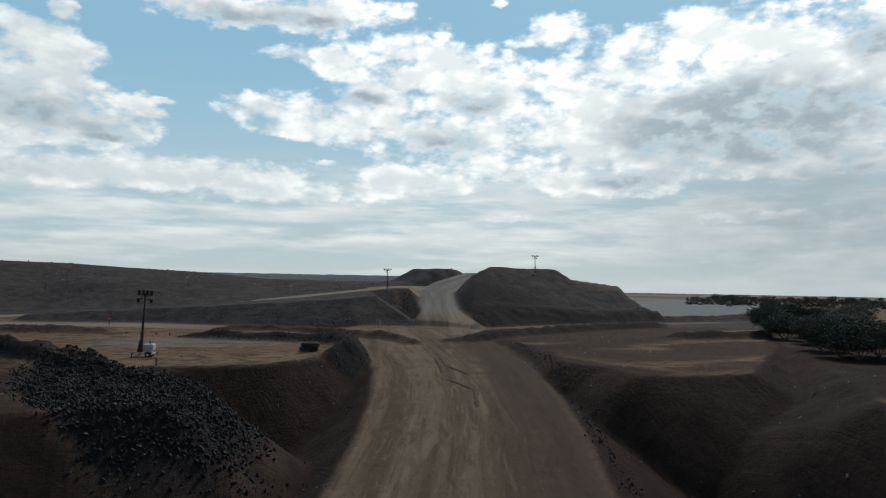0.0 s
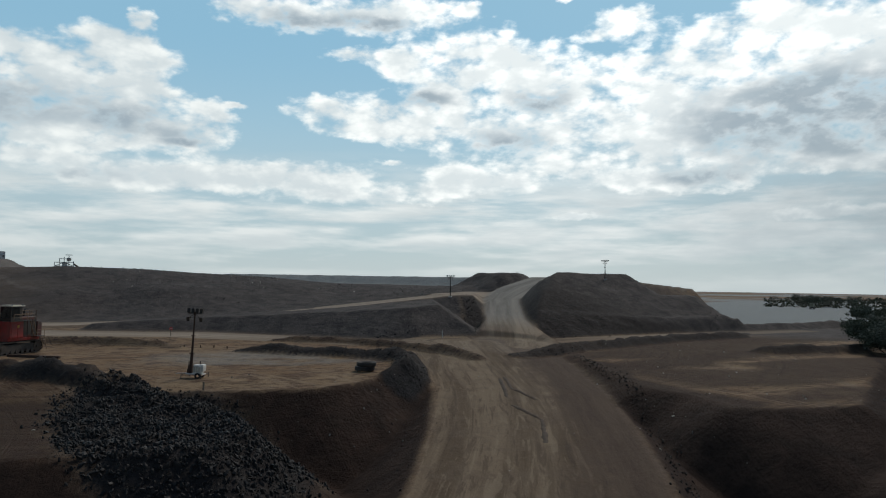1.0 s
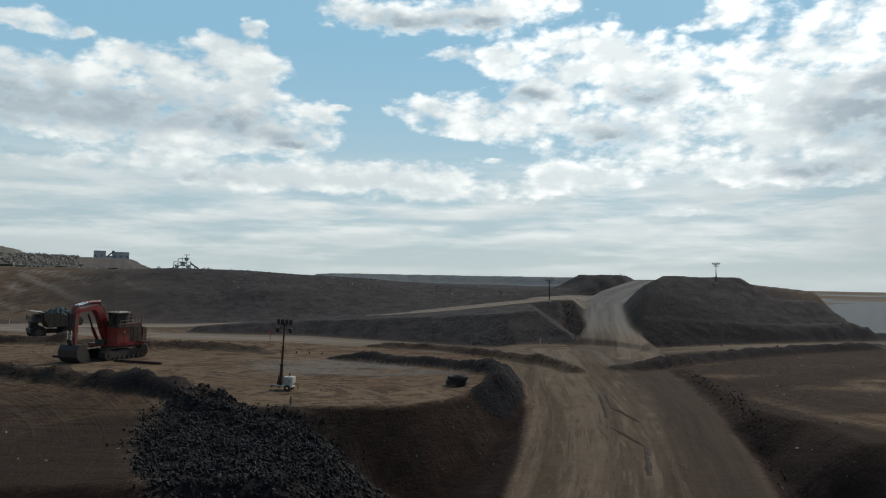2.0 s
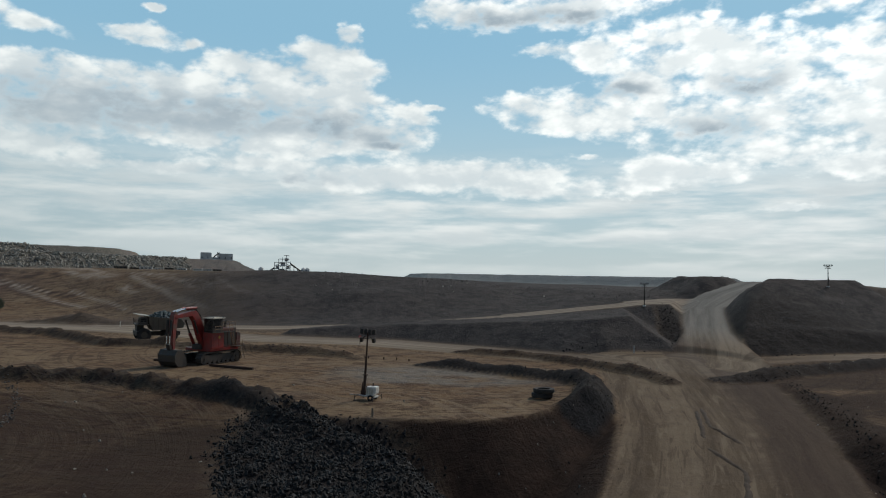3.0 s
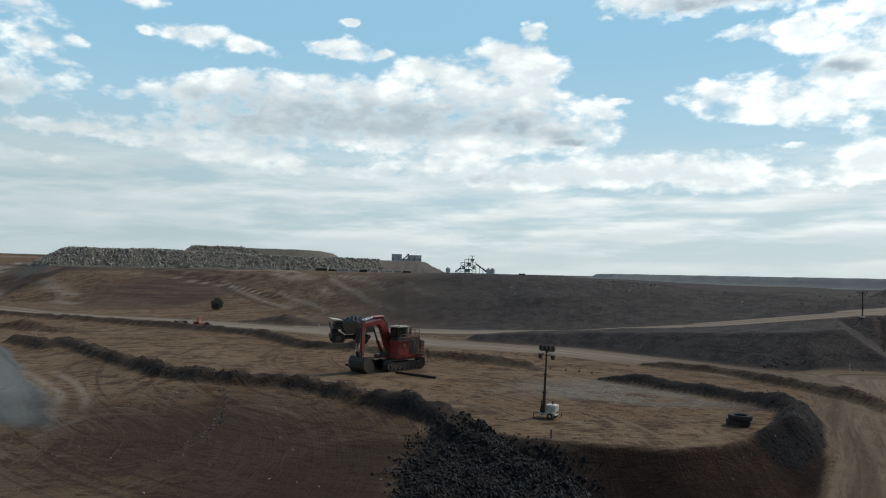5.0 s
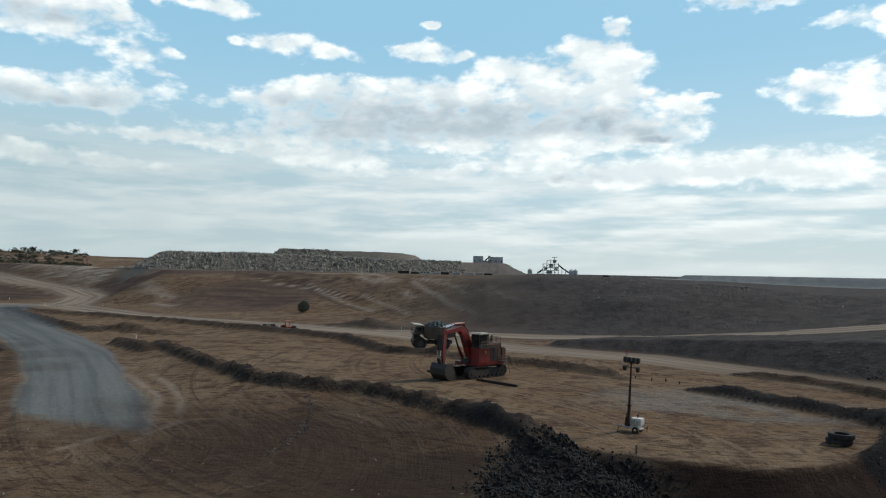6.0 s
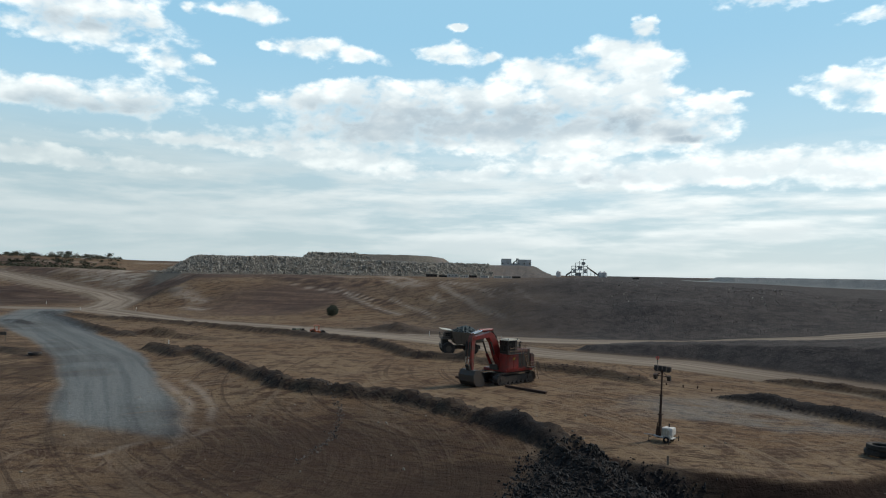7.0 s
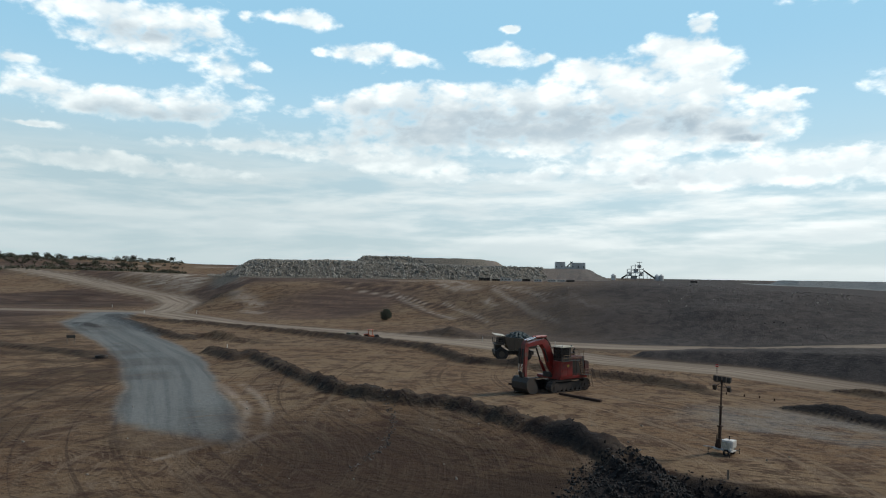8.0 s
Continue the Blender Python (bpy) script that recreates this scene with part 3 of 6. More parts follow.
def heights(pts):
    a = np.array(pts, float)
    return terrain(a[:, 0], a[:, 1])[0]


def ground_at(x, y):
    return float(terrain(np.array([float(x)]), np.array([float(y)]))[0][0])


def material(name):
    mat = bpy.data.materials.new(name)
    mat.use_nodes = True
    nt = mat.node_tree
    return mat, nt, nt.nodes["Principled BSDF"]


def soil_material():
    mat, nt, bsdf = material("soil")
    N, Lk = nt.nodes.new, nt.links.new
    geo = N("ShaderNodeNewGeometry")

    def attr(name):
        n = N("ShaderNodeAttribute")
        n.attribute_name = name
        return n.outputs["Fac"]

    def m(op, a, b=None, clamp=False):
        n = N("ShaderNodeMath")
        n.operation, n.use_clamp = op, clamp
        for i, v in enumerate((a, b)):
            if v is None:
                continue
            if isinstance(v, (int, float)):
                n.inputs[i].default_value = v
            else:
                Lk(v, n.inputs[i])
        return n.outputs[0]

    def noise_at(scale, detail=6, rough=0.6, vec=None, stretch=None, warp=0.0):
        n = N("ShaderNodeTexNoise")
        n.inputs["Scale"].default_value, n.inputs["Detail"].default_value = scale, detail
        n.inputs["Roughness"].default_value, n.inputs["Distortion"].default_value = rough, warp
        v = vec or geo.outputs["Position"]
        if stretch:
            mp = N("ShaderNodeMapping")
            mp.inputs["Rotation"].default_value = (0, 0, stretch[2])
            mp.inputs["Scale"].default_value = (stretch[0], stretch[1], 1)
            Lk(v, mp.inputs[0])
            v = mp.outputs[0]
        Lk(v, n.inputs["Vector"])
        return n.outputs[0]

    def ramp(v, lo, hi):
        n = N("ShaderNodeMapRange")
        n.interpolation_type = "SMOOTHSTEP"
        Lk(v, n.inputs[0])
        n.inputs[1].default_value, n.inputs[2].default_value = lo, hi
        return n.outputs[0]

    def mix(f, a, b):
        n = N("ShaderNodeMix")
        n.data_type = "RGBA"
        for v, i in ((f, 0), (a, 6), (b, 7)):
            if isinstance(v, (int, float)):
                n.inputs[i].default_value = v
            elif isinstance(v, tuple):
                n.inputs[i].default_value = (*v, 1)
            else:
                Lk(v, n.inputs[i])
        return n.outputs[2]

    big, mid, small, grit = noise_at(0.035, 5), noise_at(0.22, 7, 0.66, warp=0.6), noise_at(1.3, 6, 0.68), noise_at(6.0, 5, 0.72)

    def arcs(cx, cy, width):
        """Marks left by machines that turned about a point."""
        d = N("ShaderNodeVectorMath")
        d.operation = "SUBTRACT"
        Lk(geo.outputs["Position"], d.inputs[0])
        d.inputs[1].default_value = (cx, cy, 0)
        s = N("ShaderNodeSeparateXYZ")
        Lk(d.outputs[0], s.inputs[0])
        r = m("SQRT", m("ADD", m("MULTIPLY", s.outputs[0], s.outputs[0]), m("MULTIPLY", s.outputs[1], s.outputs[1])))
        v = N("ShaderNodeCombineXYZ")
        Lk(m("MULTIPLY", r, width), v.inputs[0])
        Lk(m("MULTIPLY", m("ARCTAN2", s.outputs[1], s.outputs[0]), 1.6), v.inputs[1])
        return noise_at(1.0, 6, 0.66, vec=v.outputs[0], warp=0.5)

    # scraped and driven ground: broken marks of blades and wheels over patchy clay
    scrape = noise_at(0.8, 7, 0.68, stretch=(0.42, 1.3, 0.25), warp=1.1)
    turns, turns2 = arcs(-46, -22, 0.55), arcs(2, 20, 0.5)
    wheels, wheels2 = arcs(-72, -34, 1.5), arcs(24, 70, 1.2)
    clay = mix(ramp(big, 0.38, 0.62), (0.205, 0.128, 0.072), (0.262, 0.182, 0.108))
    clay = mix(m("MULTIPLY", ramp(mid, 0.47, 0.60), 0.85), clay, (0.080, 0.047, 0.031))
    clay = mix(m("MULTIPLY", ramp(scrape, 0.52, 0.60), 0.80), clay, (0.058, 0.034, 0.024))
    clay = mix(m("MULTIPLY", ramp(turns, 0.54, 0.66), 0.65), clay, (0.265, 0.190, 0.125))
    clay = mix(m("MULTIPLY", ramp(turns2, 0.52, 0.64), 0.6), clay, (0.235, 0.175, 0.118))
    clay = mix(m("MULTIPLY", ramp(wheels, 0.54, 0.61), 0.5), clay, (0.300, 0.225, 0.150))
    clay = mix(m("MULTIPLY", ramp(wheels2, 0.54, 0.61), 0.6), clay, (0.062, 0.040, 0.029))
    clay = mix(m("MULTIPLY", ramp(small, 0.54, 0.66), 0.7), clay, (0.25, 0.178, 0.115))
    clay = mix(m("MULTIPLY", ramp(grit, 0.55, 0.70), 0.75), clay, (0.050, 0.031, 0.023))
    # haul roads: streaks along the wheel paths
    lane = N("ShaderNodeCombineXYZ")
    Lk(attr("lat"), lane.inputs[0])
    Lk(m("MULTIPLY", attr("lon"), 0.035), lane.inputs[1])
    ruts = noise_at(0.34, 7, 0.6, vec=lane.outputs[0], warp=0.5)
    dirt = mix(ramp(ruts, 0.38, 0.62), (0.095, 0.067, 0.043), (0.195, 0.145, 0.097))
    dirt = mix(m("MULTIPLY", ramp(mid, 0.42, 0.66), 0.7), dirt, (0.135, 0.100, 0.070))
    dirt = mix(m("MULTIPLY", ramp(small, 0.55, 0.72), 0.3), dirt, (0.23, 0.17, 0.12))
    fine_lane = N("ShaderNodeCombineXYZ")
    Lk(attr("lat"), fine_lane.inputs[0])
    Lk(m("MULTIPLY", attr("lon"), 0.10), fine_lane.inputs[1])
    streaks = noise_at(0.95, 6, 0.66, vec=fine_lane.outputs[0], warp=0.8)
    dirt = mix(m("MULTIPLY", ramp(streaks, 0.52, 0.62), 0.55), dirt, (0.070, 0.050, 0.036))
    dirt = mix(m("MULTIPLY", m("SUBTRACT", 1.0, ramp(streaks, 0.36, 0.45)), 0.45), dirt, (0.245, 0.190, 0.130))
    lines = noise_at(0.42, 7, 0.62, stretch=(0.05, 0.62, -0.62), warp=0.4)
    lines2 = noise_at(0.30, 7, 0.62, stretch=(0.06, 0.60, 0.25), warp=0.4)
    # dirt turns darker brown towards the left of each road's drawn direction
    side_dark = N("ShaderNodeMapRange")
    side_dark.interpolation_type = "SMOOTHSTEP"
    Lk(m("ADD", attr("lat"), m("MULTIPLY", m("SUBTRACT", mid, 0.5), 8.0)), side_dark.inputs[0])
    side_dark.inputs[1].default_value, side_dark.inputs[2].default_value = 0.5, 7.5
    dirt = mix(m("MULTIPLY", side_dark.outputs[0], 0.8), dirt, (0.066, 0.045, 0.034))
    umber = mix(ramp(lines2, 0.40, 0.62), mix(ramp(mid, 0.4, 0.6), (0.165, 0.110, 0.080), (0.115, 0.080, 0.063)), (0.075, 0.052, 0.044))
    col = mix(m("MULTIPLY", attr("pale"), 0.9), clay, umber)
    col = mix(m("MULTIPLY", attr("pale"), m("MULTIPLY", ramp(lines, 0.60, 0.70), 0.5)), col, (0.24, 0.19, 0.15))
    col = mix(m("MULTIPLY", attr("track"), 0.75), col, (0.045, 0.030, 0.026))
    col = mix(m("MULTIPLY", attr("scratch"), ramp(mid, 0.36, 0.52)), col, (0.42, 0.35, 0.28))
    col = mix(m("MULTIPLY", attr("scrapes"), ramp(lines2, 0.50, 0.60)), col, (0.46, 0.40, 0.32))
    col = mix(attr("paddock"), col, mix(ramp(mid, 0.35, 0.65), (0.16, 0.105, 0.07), (0.21, 0.15, 0.10)))
    col = mix(attr("road"), col, dirt)
    # dusty tan, lifted further to hold the haze over distant roads
    col = mix(m("MULTIPLY", attr("dust_haze"), 0.8), col, mix(ramp(ruts, 0.36, 0.64), (0.20, 0.16, 0.12), (0.36, 0.30, 0.235)))
    slate = mix(ramp(small, 0.35, 0.7), (0.17, 0.19, 0.19), (0.33, 0.345, 0.335))
    slate = mix(m("MULTIPLY", ramp(attr("road"), 0.2, 0.45), 0.75), slate, mix(ramp(ruts, 0.38, 0.62), (0.105, 0.114, 0.112), (0.18, 0.188, 0.178)))
    col = mix(m("MULTIPLY", attr("grey"), ramp(mid, 0.15, 0.42)), col, slate)
    # dark bank soil, its colour lowered further to hold cloud shade
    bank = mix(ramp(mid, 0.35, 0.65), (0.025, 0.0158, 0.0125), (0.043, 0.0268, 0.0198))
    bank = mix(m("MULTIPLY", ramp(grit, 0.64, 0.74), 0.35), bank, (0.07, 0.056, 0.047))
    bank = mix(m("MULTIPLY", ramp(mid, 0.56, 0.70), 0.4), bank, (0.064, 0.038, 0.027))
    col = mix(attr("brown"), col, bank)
    marks = m("MULTIPLY", m("MULTIPLY", ramp(turns, 0.56, 0.66), 0.5), m("SUBTRACT", 1.0, ramp(attr("brown"), 0.5, 0.85)))
    col = mix(m("MULTIPLY", marks, ramp(attr("brown"), 0.05, 0.3)), col, (0.20, 0.145, 0.10))
    coal = mix(ramp(small, 0.35, 0.7), (0.015, 0.0160, 0.0178), (0.029, 0.0295, 0.0315))
    coal = mix(m("MULTIPLY", ramp(grit, 0.60, 0.70), 0.6), coal, (0.052, 0.050, 0.048))
    coal = mix(m("MULTIPLY", ramp(mid, 0.50, 0.65), 0.4), coal, (0.026, 0.021, 0.019))
    col = mix(m("MULTIPLY", attr("black"), 0.92), col, coal)
    # shale set paler than bare rock, standing in for airborne haze
    shale = mix(ramp(mid, 0.35, 0.65), (0.050, 0.046, 0.045), (0.094, 0.082, 0.075))
    shale = mix(m("MULTIPLY", ramp(small, 0.55, 0.72), 0.7), shale, (0.17, 0.148, 0.13))
    col = mix(attr("shale"), col, shale)
    col = mix(attr("stones"), col, mix(ramp(small, 0.35, 0.65), (0.09, 0.085, 0.075), (0.24, 0.22, 0.18)))
    col = mix(m("MULTIPLY", ramp(grit, 0.35, 0.75), m("SUBTRACT", 0.28, m("MULTIPLY", attr("road"), 0.2))), col, (0.03, 0.022, 0.018))
    Lk(col, bsdf.inputs["Base Color"])
    bsdf.inputs["Roughness"].default_value = 0.93
    bsdf.inputs["Specular IOR Level"].default_value = 0.06
    hgt = m("ADD", m("MULTIPLY", small, 0.55), m("ADD", m("MULTIPLY", grit, 0.16), m("ADD", m("MULTIPLY", m("ADD", scrape, m("MULTIPLY", wheels, 0.8)), 0.5), m("MULTIPLY", m("MULTIPLY", m("ADD", ruts, m("MULTIPLY", streaks, 0.7)), attr("road")), 0.6))))
    hgt = m("MULTIPLY", hgt, m("SUBTRACT", 1.0, m("MULTIPLY", attr("road"), 0.6)))
    bump = N("ShaderNodeBump")
    bump.inputs["Strength"].default_value, bump.inputs["Distance"].default_value = 0.9, 0.42
    Lk(hgt, bump.inputs["Height"])
    Lk(bump.outputs[0], bsdf.inputs["Normal"])
    return mat


def build_ground():
    xs = spread(-118, 80, 0.7, -4600, 4600, 1.019)
    ys = spread(-62, 72, 0.7, -1500, 4600, 1.019)
    gx, gy = np.meshgrid(xs, ys)
    fx, fy = gx.ravel(), gy.ravel()
    z, masks = terrain(fx, fy)
    nx, ny = len(xs), len(ys)
    idx = np.arange(nx * ny).reshape(ny, nx)
    quads = np.stack([idx[:-1, :-1], idx[:-1, 1:], idx[1:, 1:], idx[1:, :-1]], -1).reshape(-1, 4)
    mesh = bpy.data.meshes.new("ground")
    mesh.vertices.add(nx * ny)
    mesh.vertices.foreach_set("co", np.stack([fx, fy, z], 1).astype(np.float32).ravel())
    mesh.loops.add(quads.size)
    mesh.loops.foreach_set("vertex_index", quads.ravel().astype(np.int32))
    mesh.polygons.add(len(quads))
    mesh.polygons.foreach_set("loop_start", np.arange(0, quads.size, 4, dtype=np.int32))
    mesh.polygons.foreach_set("use_smooth", np.ones(len(quads), bool))
    mesh.update(calc_edges=True)
    for key, value in masks.items():
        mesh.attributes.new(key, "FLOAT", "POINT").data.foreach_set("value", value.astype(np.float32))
    mesh.materials.append(soil_material())
    ob = new("ground", mesh)
    return tagged(ob, "brown scraped mine ground with haul roads, berms and a deep cut", "ground", kind="structure")


ground = build_ground()

# ---- materials of things ----


def paint(name, base, rough=0.5, metal=0.0, dirt=(0.10, 0.07, 0.05), amount=0.45, scale=1.2, bump=0.0, detail=(0.8, 1.15), shine=0.5):
    """A worn surface: colour that varies from piece to piece, stained with dust in patches and streaks."""
    mat, nt, bsdf = material(name)
    N, Lk = nt.nodes.new, nt.links.new
    co = N("ShaderNodeTexCoord")
    info = N("ShaderNodeObjectInfo")
    stain = N("ShaderNodeTexNoise")
    stain.inputs["Scale"].default_value, stain.inputs["Detail"].default_value, stain.inputs["Roughness"].default_value = scale, 7, 0.65
    Lk(co.outputs["Object"], stain.inputs["Vector"])
    grain = N("ShaderNodeTexNoise")
    grain.inputs["Scale"].default_value, grain.inputs["Detail"].default_value = scale * 9, 4
    Lk(co.outputs["Object"], grain.inputs["Vector"])
    rng = N("ShaderNodeMapRange")
    rng.inputs[3].default_value, rng.inputs[4].default_value = detail
    Lk(info.outputs["Random"], rng.inputs[0])
    tone = N("ShaderNodeMix")
    tone.data_type, tone.blend_type = "RGBA", "MULTIPLY"
    tone.inputs[0].default_value = 1.0
    tone.inputs[6].default_value = (*base, 1)
    Lk(rng.outputs[0], tone.inputs[7])
    f = N("ShaderNodeMapRange")
    f.inputs[1].default_value, f.inputs[2].default_value, f.inputs[4].default_value = 0.42, 0.72, amount * 2
    Lk(stain.outputs[0], f.inputs[0])
    mx = N("ShaderNodeMix")
    mx.data_type = "RGBA"
    Lk(f.outputs[0], mx.inputs[0])
    Lk(tone.outputs[2], mx.inputs[6])
    mx.inputs[7].default_value = (*dirt, 1)
    Lk(mx.outputs[2], bsdf.inputs["Base Color"])
    r = N("ShaderNodeMapRange")
    r.inputs[3].default_value, r.inputs[4].default_value = max(rough - 0.12, 0.05), min(rough + 0.2, 1)
    Lk(stain.outputs[0], r.inputs[0])
    Lk(r.outputs[0], bsdf.inputs["Roughness"])
    bsdf.inputs["Metallic"].default_value = metal
    bsdf.inputs["Specular IOR Level"].default_value = shine
    if bump:
        b = N("ShaderNodeBump")
        b.inputs["Strength"].default_value, b.inputs["Distance"].default_value = 0.7, bump
        Lk(grain.outputs[0], b.inputs["Height"])
        Lk(b.outputs[0], bsdf.inputs["Normal"])
    return mat


RED = paint("red_paint", (0.25, 0.016, 0.012), 0.42, amount=0.34, dirt=(0.06, 0.035, 0.028))
DARK_STEEL = paint("dark_steel", (0.030, 0.028, 0.027), 0.6, 0.3, amount=0.35)
# darker, browner red for the rear houses and counterweight
DARK_RED = paint("dark_red_paint", (0.095, 0.022, 0.017), 0.6, amount=0.7, dirt=(0.055, 0.038, 0.030))
DUSTY_RED = paint("dusty_red_paint", (0.20, 0.030, 0.022), 0.6, amount=0.65, dirt=(0.12, 0.075, 0.055))
BUCKET_STEEL = paint("worn_bucket_steel", (0.075, 0.066, 0.060), 0.55, 0.5, amount=0.4, bump=0.01)
RUST_RAIL = paint("dusty_rail", (0.22, 0.13, 0.07), 0.6, amount=0.4)
CHROME = paint("polished_rod", (0.75, 0.75, 0.76), 0.12, 1.0, amount=0.05)
GLASS = paint("tinted_glass", (0.012, 0.015, 0.017), 0.08, 0.0, amount=0.08)
RUBBER = paint("rubber", (0.022, 0.021, 0.020), 0.85, amount=0.5, dirt=(0.08, 0.06, 0.045), bump=0.02)
CREAM = paint("cream_paint", (0.62, 0.58, 0.47), 0.5, amount=0.35, dirt=(0.22, 0.17, 0.12))
WHITE = paint("white_paint", (0.68, 0.66, 0.61), 0.5, amount=0.3, dirt=(0.25, 0.20, 0.15))
TRAY = paint("truck_tray", (0.095, 0.078, 0.056), 0.6, 0.1, amount=0.5)
TRUCK_GREY = paint("truck_grey", (0.085, 0.075, 0.065), 0.6, amount=0.45)
DRAB = paint("drab_green", (0.16, 0.17, 0.12), 0.6, amount=0.4)
YELLOW = paint("yellow_paint", (0.55, 0.33, 0.03), 0.5, amount=0.35)
ORANGE = paint("orange_paint", (0.62, 0.12, 0.03), 0.45, amount=0.25)
ORE = paint("green_grey_ore", (0.115, 0.145, 0.145), 0.9, amount=0.3, dirt=(0.05, 0.05, 0.05), scale=0.8)
BLACK_ROCK = paint("black_rock", (0.0115, 0.0112, 0.0115), 0.68, amount=0.45, dirt=(0.026, 0.022, 0.019), scale=1.5, detail=(0.5, 2.0), shine=0.28)
SLATE_ROCK = paint("slate_rock", (0.085, 0.078, 0.072), 0.85, amount=0.4, dirt=(0.11, 0.09, 0.075), scale=0.8, detail=(0.6, 1.5))
PALE_ROCK = paint("pale_rock", (0.36, 0.335, 0.28), 0.9, amount=0.4, dirt=(0.10, 0.09, 0.075), scale=0.3, detail=(0.4, 1.3))
SPILL = paint("spilt_dirt", (0.060, 0.043, 0.031), 0.95, amount=0.4, scale=2, bump=0.02, shine=0.2)
RUST = paint("rusty_steel", (0.060, 0.032, 0.022), 0.85, 0.2, amount=0.4, scale=3)
TIMBER = paint("grey_timber", (0.20, 0.165, 0.125), 0.85, amount=0.3, scale=4)
# skyline steel and cladding, base colours paled in place of distance haze
HAZED_STEEL = paint("hazed_steel", (0.30, 0.31, 0.31), 0.6, 0.2, amount=0.35)
CONCRETE = paint("far_cladding", (0.72, 0.71, 0.68), 0.8, amount=0.3, dirt=(0.2, 0.19, 0.17), scale=0.2)
LAMP_GLASS = paint("lamp_glass", (0.30, 0.31, 0.32), 0.15, 0.3, amount=0.1)
SIGN_RED = paint("sign_red", (0.55, 0.04, 0.03), 0.5, amount=0.1)
LEAF = paint("gum_leaves", (0.065, 0.078, 0.050), 0.75, amount=0.3, dirt=(0.075, 0.072, 0.045), scale=0.7)
DRY_LEAF = paint("scrub_leaves", (0.055, 0.060, 0.034), 0.8, amount=0.35, dirt=(0.09, 0.08, 0.055), scale=0.7)
BARK = paint("bark", (0.13, 0.105, 0.085), 0.9, amount=0.4, scale=2)

# ---- building helpers ----


def part(name, bm, mat, parent=None, label="", smooth_faces=False):
    mesh = bpy.data.meshes.new(name)
    bmesh.ops.recalc_face_normals(bm, faces=bm.faces)
    bm.to_mesh(mesh)
    bm.free()
    if smooth_faces:
        mesh.polygons.foreach_set("use_smooth", np.ones(len(mesh.polygons), bool))
    mesh.materials.append(mat)
    ob = new(name, mesh)
    if parent is not None:
        ob.parent = parent
    if label:
        tagged(ob, label)
    return ob


def share(name, ob, parent, m):
    """Another part on the mesh of ob."""
    other = new(name, ob.data)
    other.parent, other.matrix_basis = parent, m
    return other


def thing(name, label, category, m, group=""):
    ob = new(name)
    ob.empty_display_size = 0.3
    ob.matrix_basis = m
    return tagged(ob, label, category, group)


def box(bm, centre, size, bevel=0.0, turn=(0, 0, 0)):
    geo = bmesh.ops.create_cube(bm, size=1.0)
    vs = geo["verts"]
    bmesh.ops.transform(bm, matrix=pose(*centre, *turn) @ Matrix.Diagonal((*size, 1)), verts=vs)
    if bevel:
        es = {e for v in vs for e in v.link_edges}
        bmesh.ops.bevel(bm, geom=list(es), offset=bevel, segments=2, affect="EDGES", profile=0.7)
    return bm


def tube(bm, a, b, r, r2=None, seg=10):
    a, b = Vector(a), Vector(b)
    d = b - a
    geo = bmesh.ops.create_cone(bm, cap_ends=True, segments=seg, radius1=r, radius2=r if r2 is None else r2, depth=d.length)
    bmesh.ops.transform(bm, matrix=Matrix.Translation((a + b) / 2) @ d.to_track_quat("Z", "Y").to_matrix().to_4x4(), verts=geo["verts"])
    return bm


def slab(bm, outline, y0, y1, bevel=0.0):
    """An outline in x and z, thick from y0 to y1."""
    lo = [bm.verts.new((x, y0, z)) for x, z in outline]
    hi = [bm.verts.new((x, y1, z)) for x, z in outline]
    n = len(outline)
    fs = [bm.faces.new(lo), bm.faces.new(hi[::-1])]
    fs += [bm.faces.new((lo[i], hi[i], hi[(i + 1) % n], lo[(i + 1) % n])) for i in range(n)]
    bmesh.ops.recalc_face_normals(bm, faces=fs)
    if bevel:
        bmesh.ops.bevel(bm, geom=list({e for f in fs for e in f.edges}), offset=bevel, segments=2, affect="EDGES", profile=0.7)
    return bm


def wheel_mesh(bm, radius, width, inner, seg=24, lugs=0):
    """A tyre round the y axis, with rounded shoulders and an open middle."""
    prof = [(inner, -width * 0.36), (radius * 0.86, -width * 0.5), (radius * 0.97, -width * 0.42), (radius, -width * 0.2), (radius, width * 0.2),
            (radius * 0.97, width * 0.42), (radius * 0.86, width * 0.5), (inner, width * 0.36)]
    rings = []
    for k in range(seg):
        a = 2 * math.pi * k / seg
        grow = 0.985 if lugs and k % 2 else 1.0
        rings.append([bm.verts.new((r * (grow if r > radius * 0.9 else 1) * math.cos(a), y, r * (grow if r > radius * 0.9 else 1) * math.sin(a))) for r, y in prof])
    for k in range(seg):
        p, q = rings[k], rings[(k + 1) % seg]
        for j in range(len(prof)):
            i = (j + 1) % len(prof)
            bm.faces.new((p[j], p[i], q[i], q[j]))
    return bm


def fence(bm, pts, height=1.05, r=0.035, post=1.3):
    """A tubular guard rail along a line."""
    for a, b in zip(pts, pts[1:]):
        a, b = Vector(a), Vector(b)
        for h in (height, height * 0.52):
            tube(bm, a + Vector((0, 0, h)), b + Vector((0, 0, h)), r, seg=6)
        n = max(1, round((b - a).length / post))
        for k in range(n + 1):
            p = a.lerp(b, k / n)
            tube(bm, p, p + Vector((0, 0, height)), r, seg=6)
    return bm


# ---- excavator ----


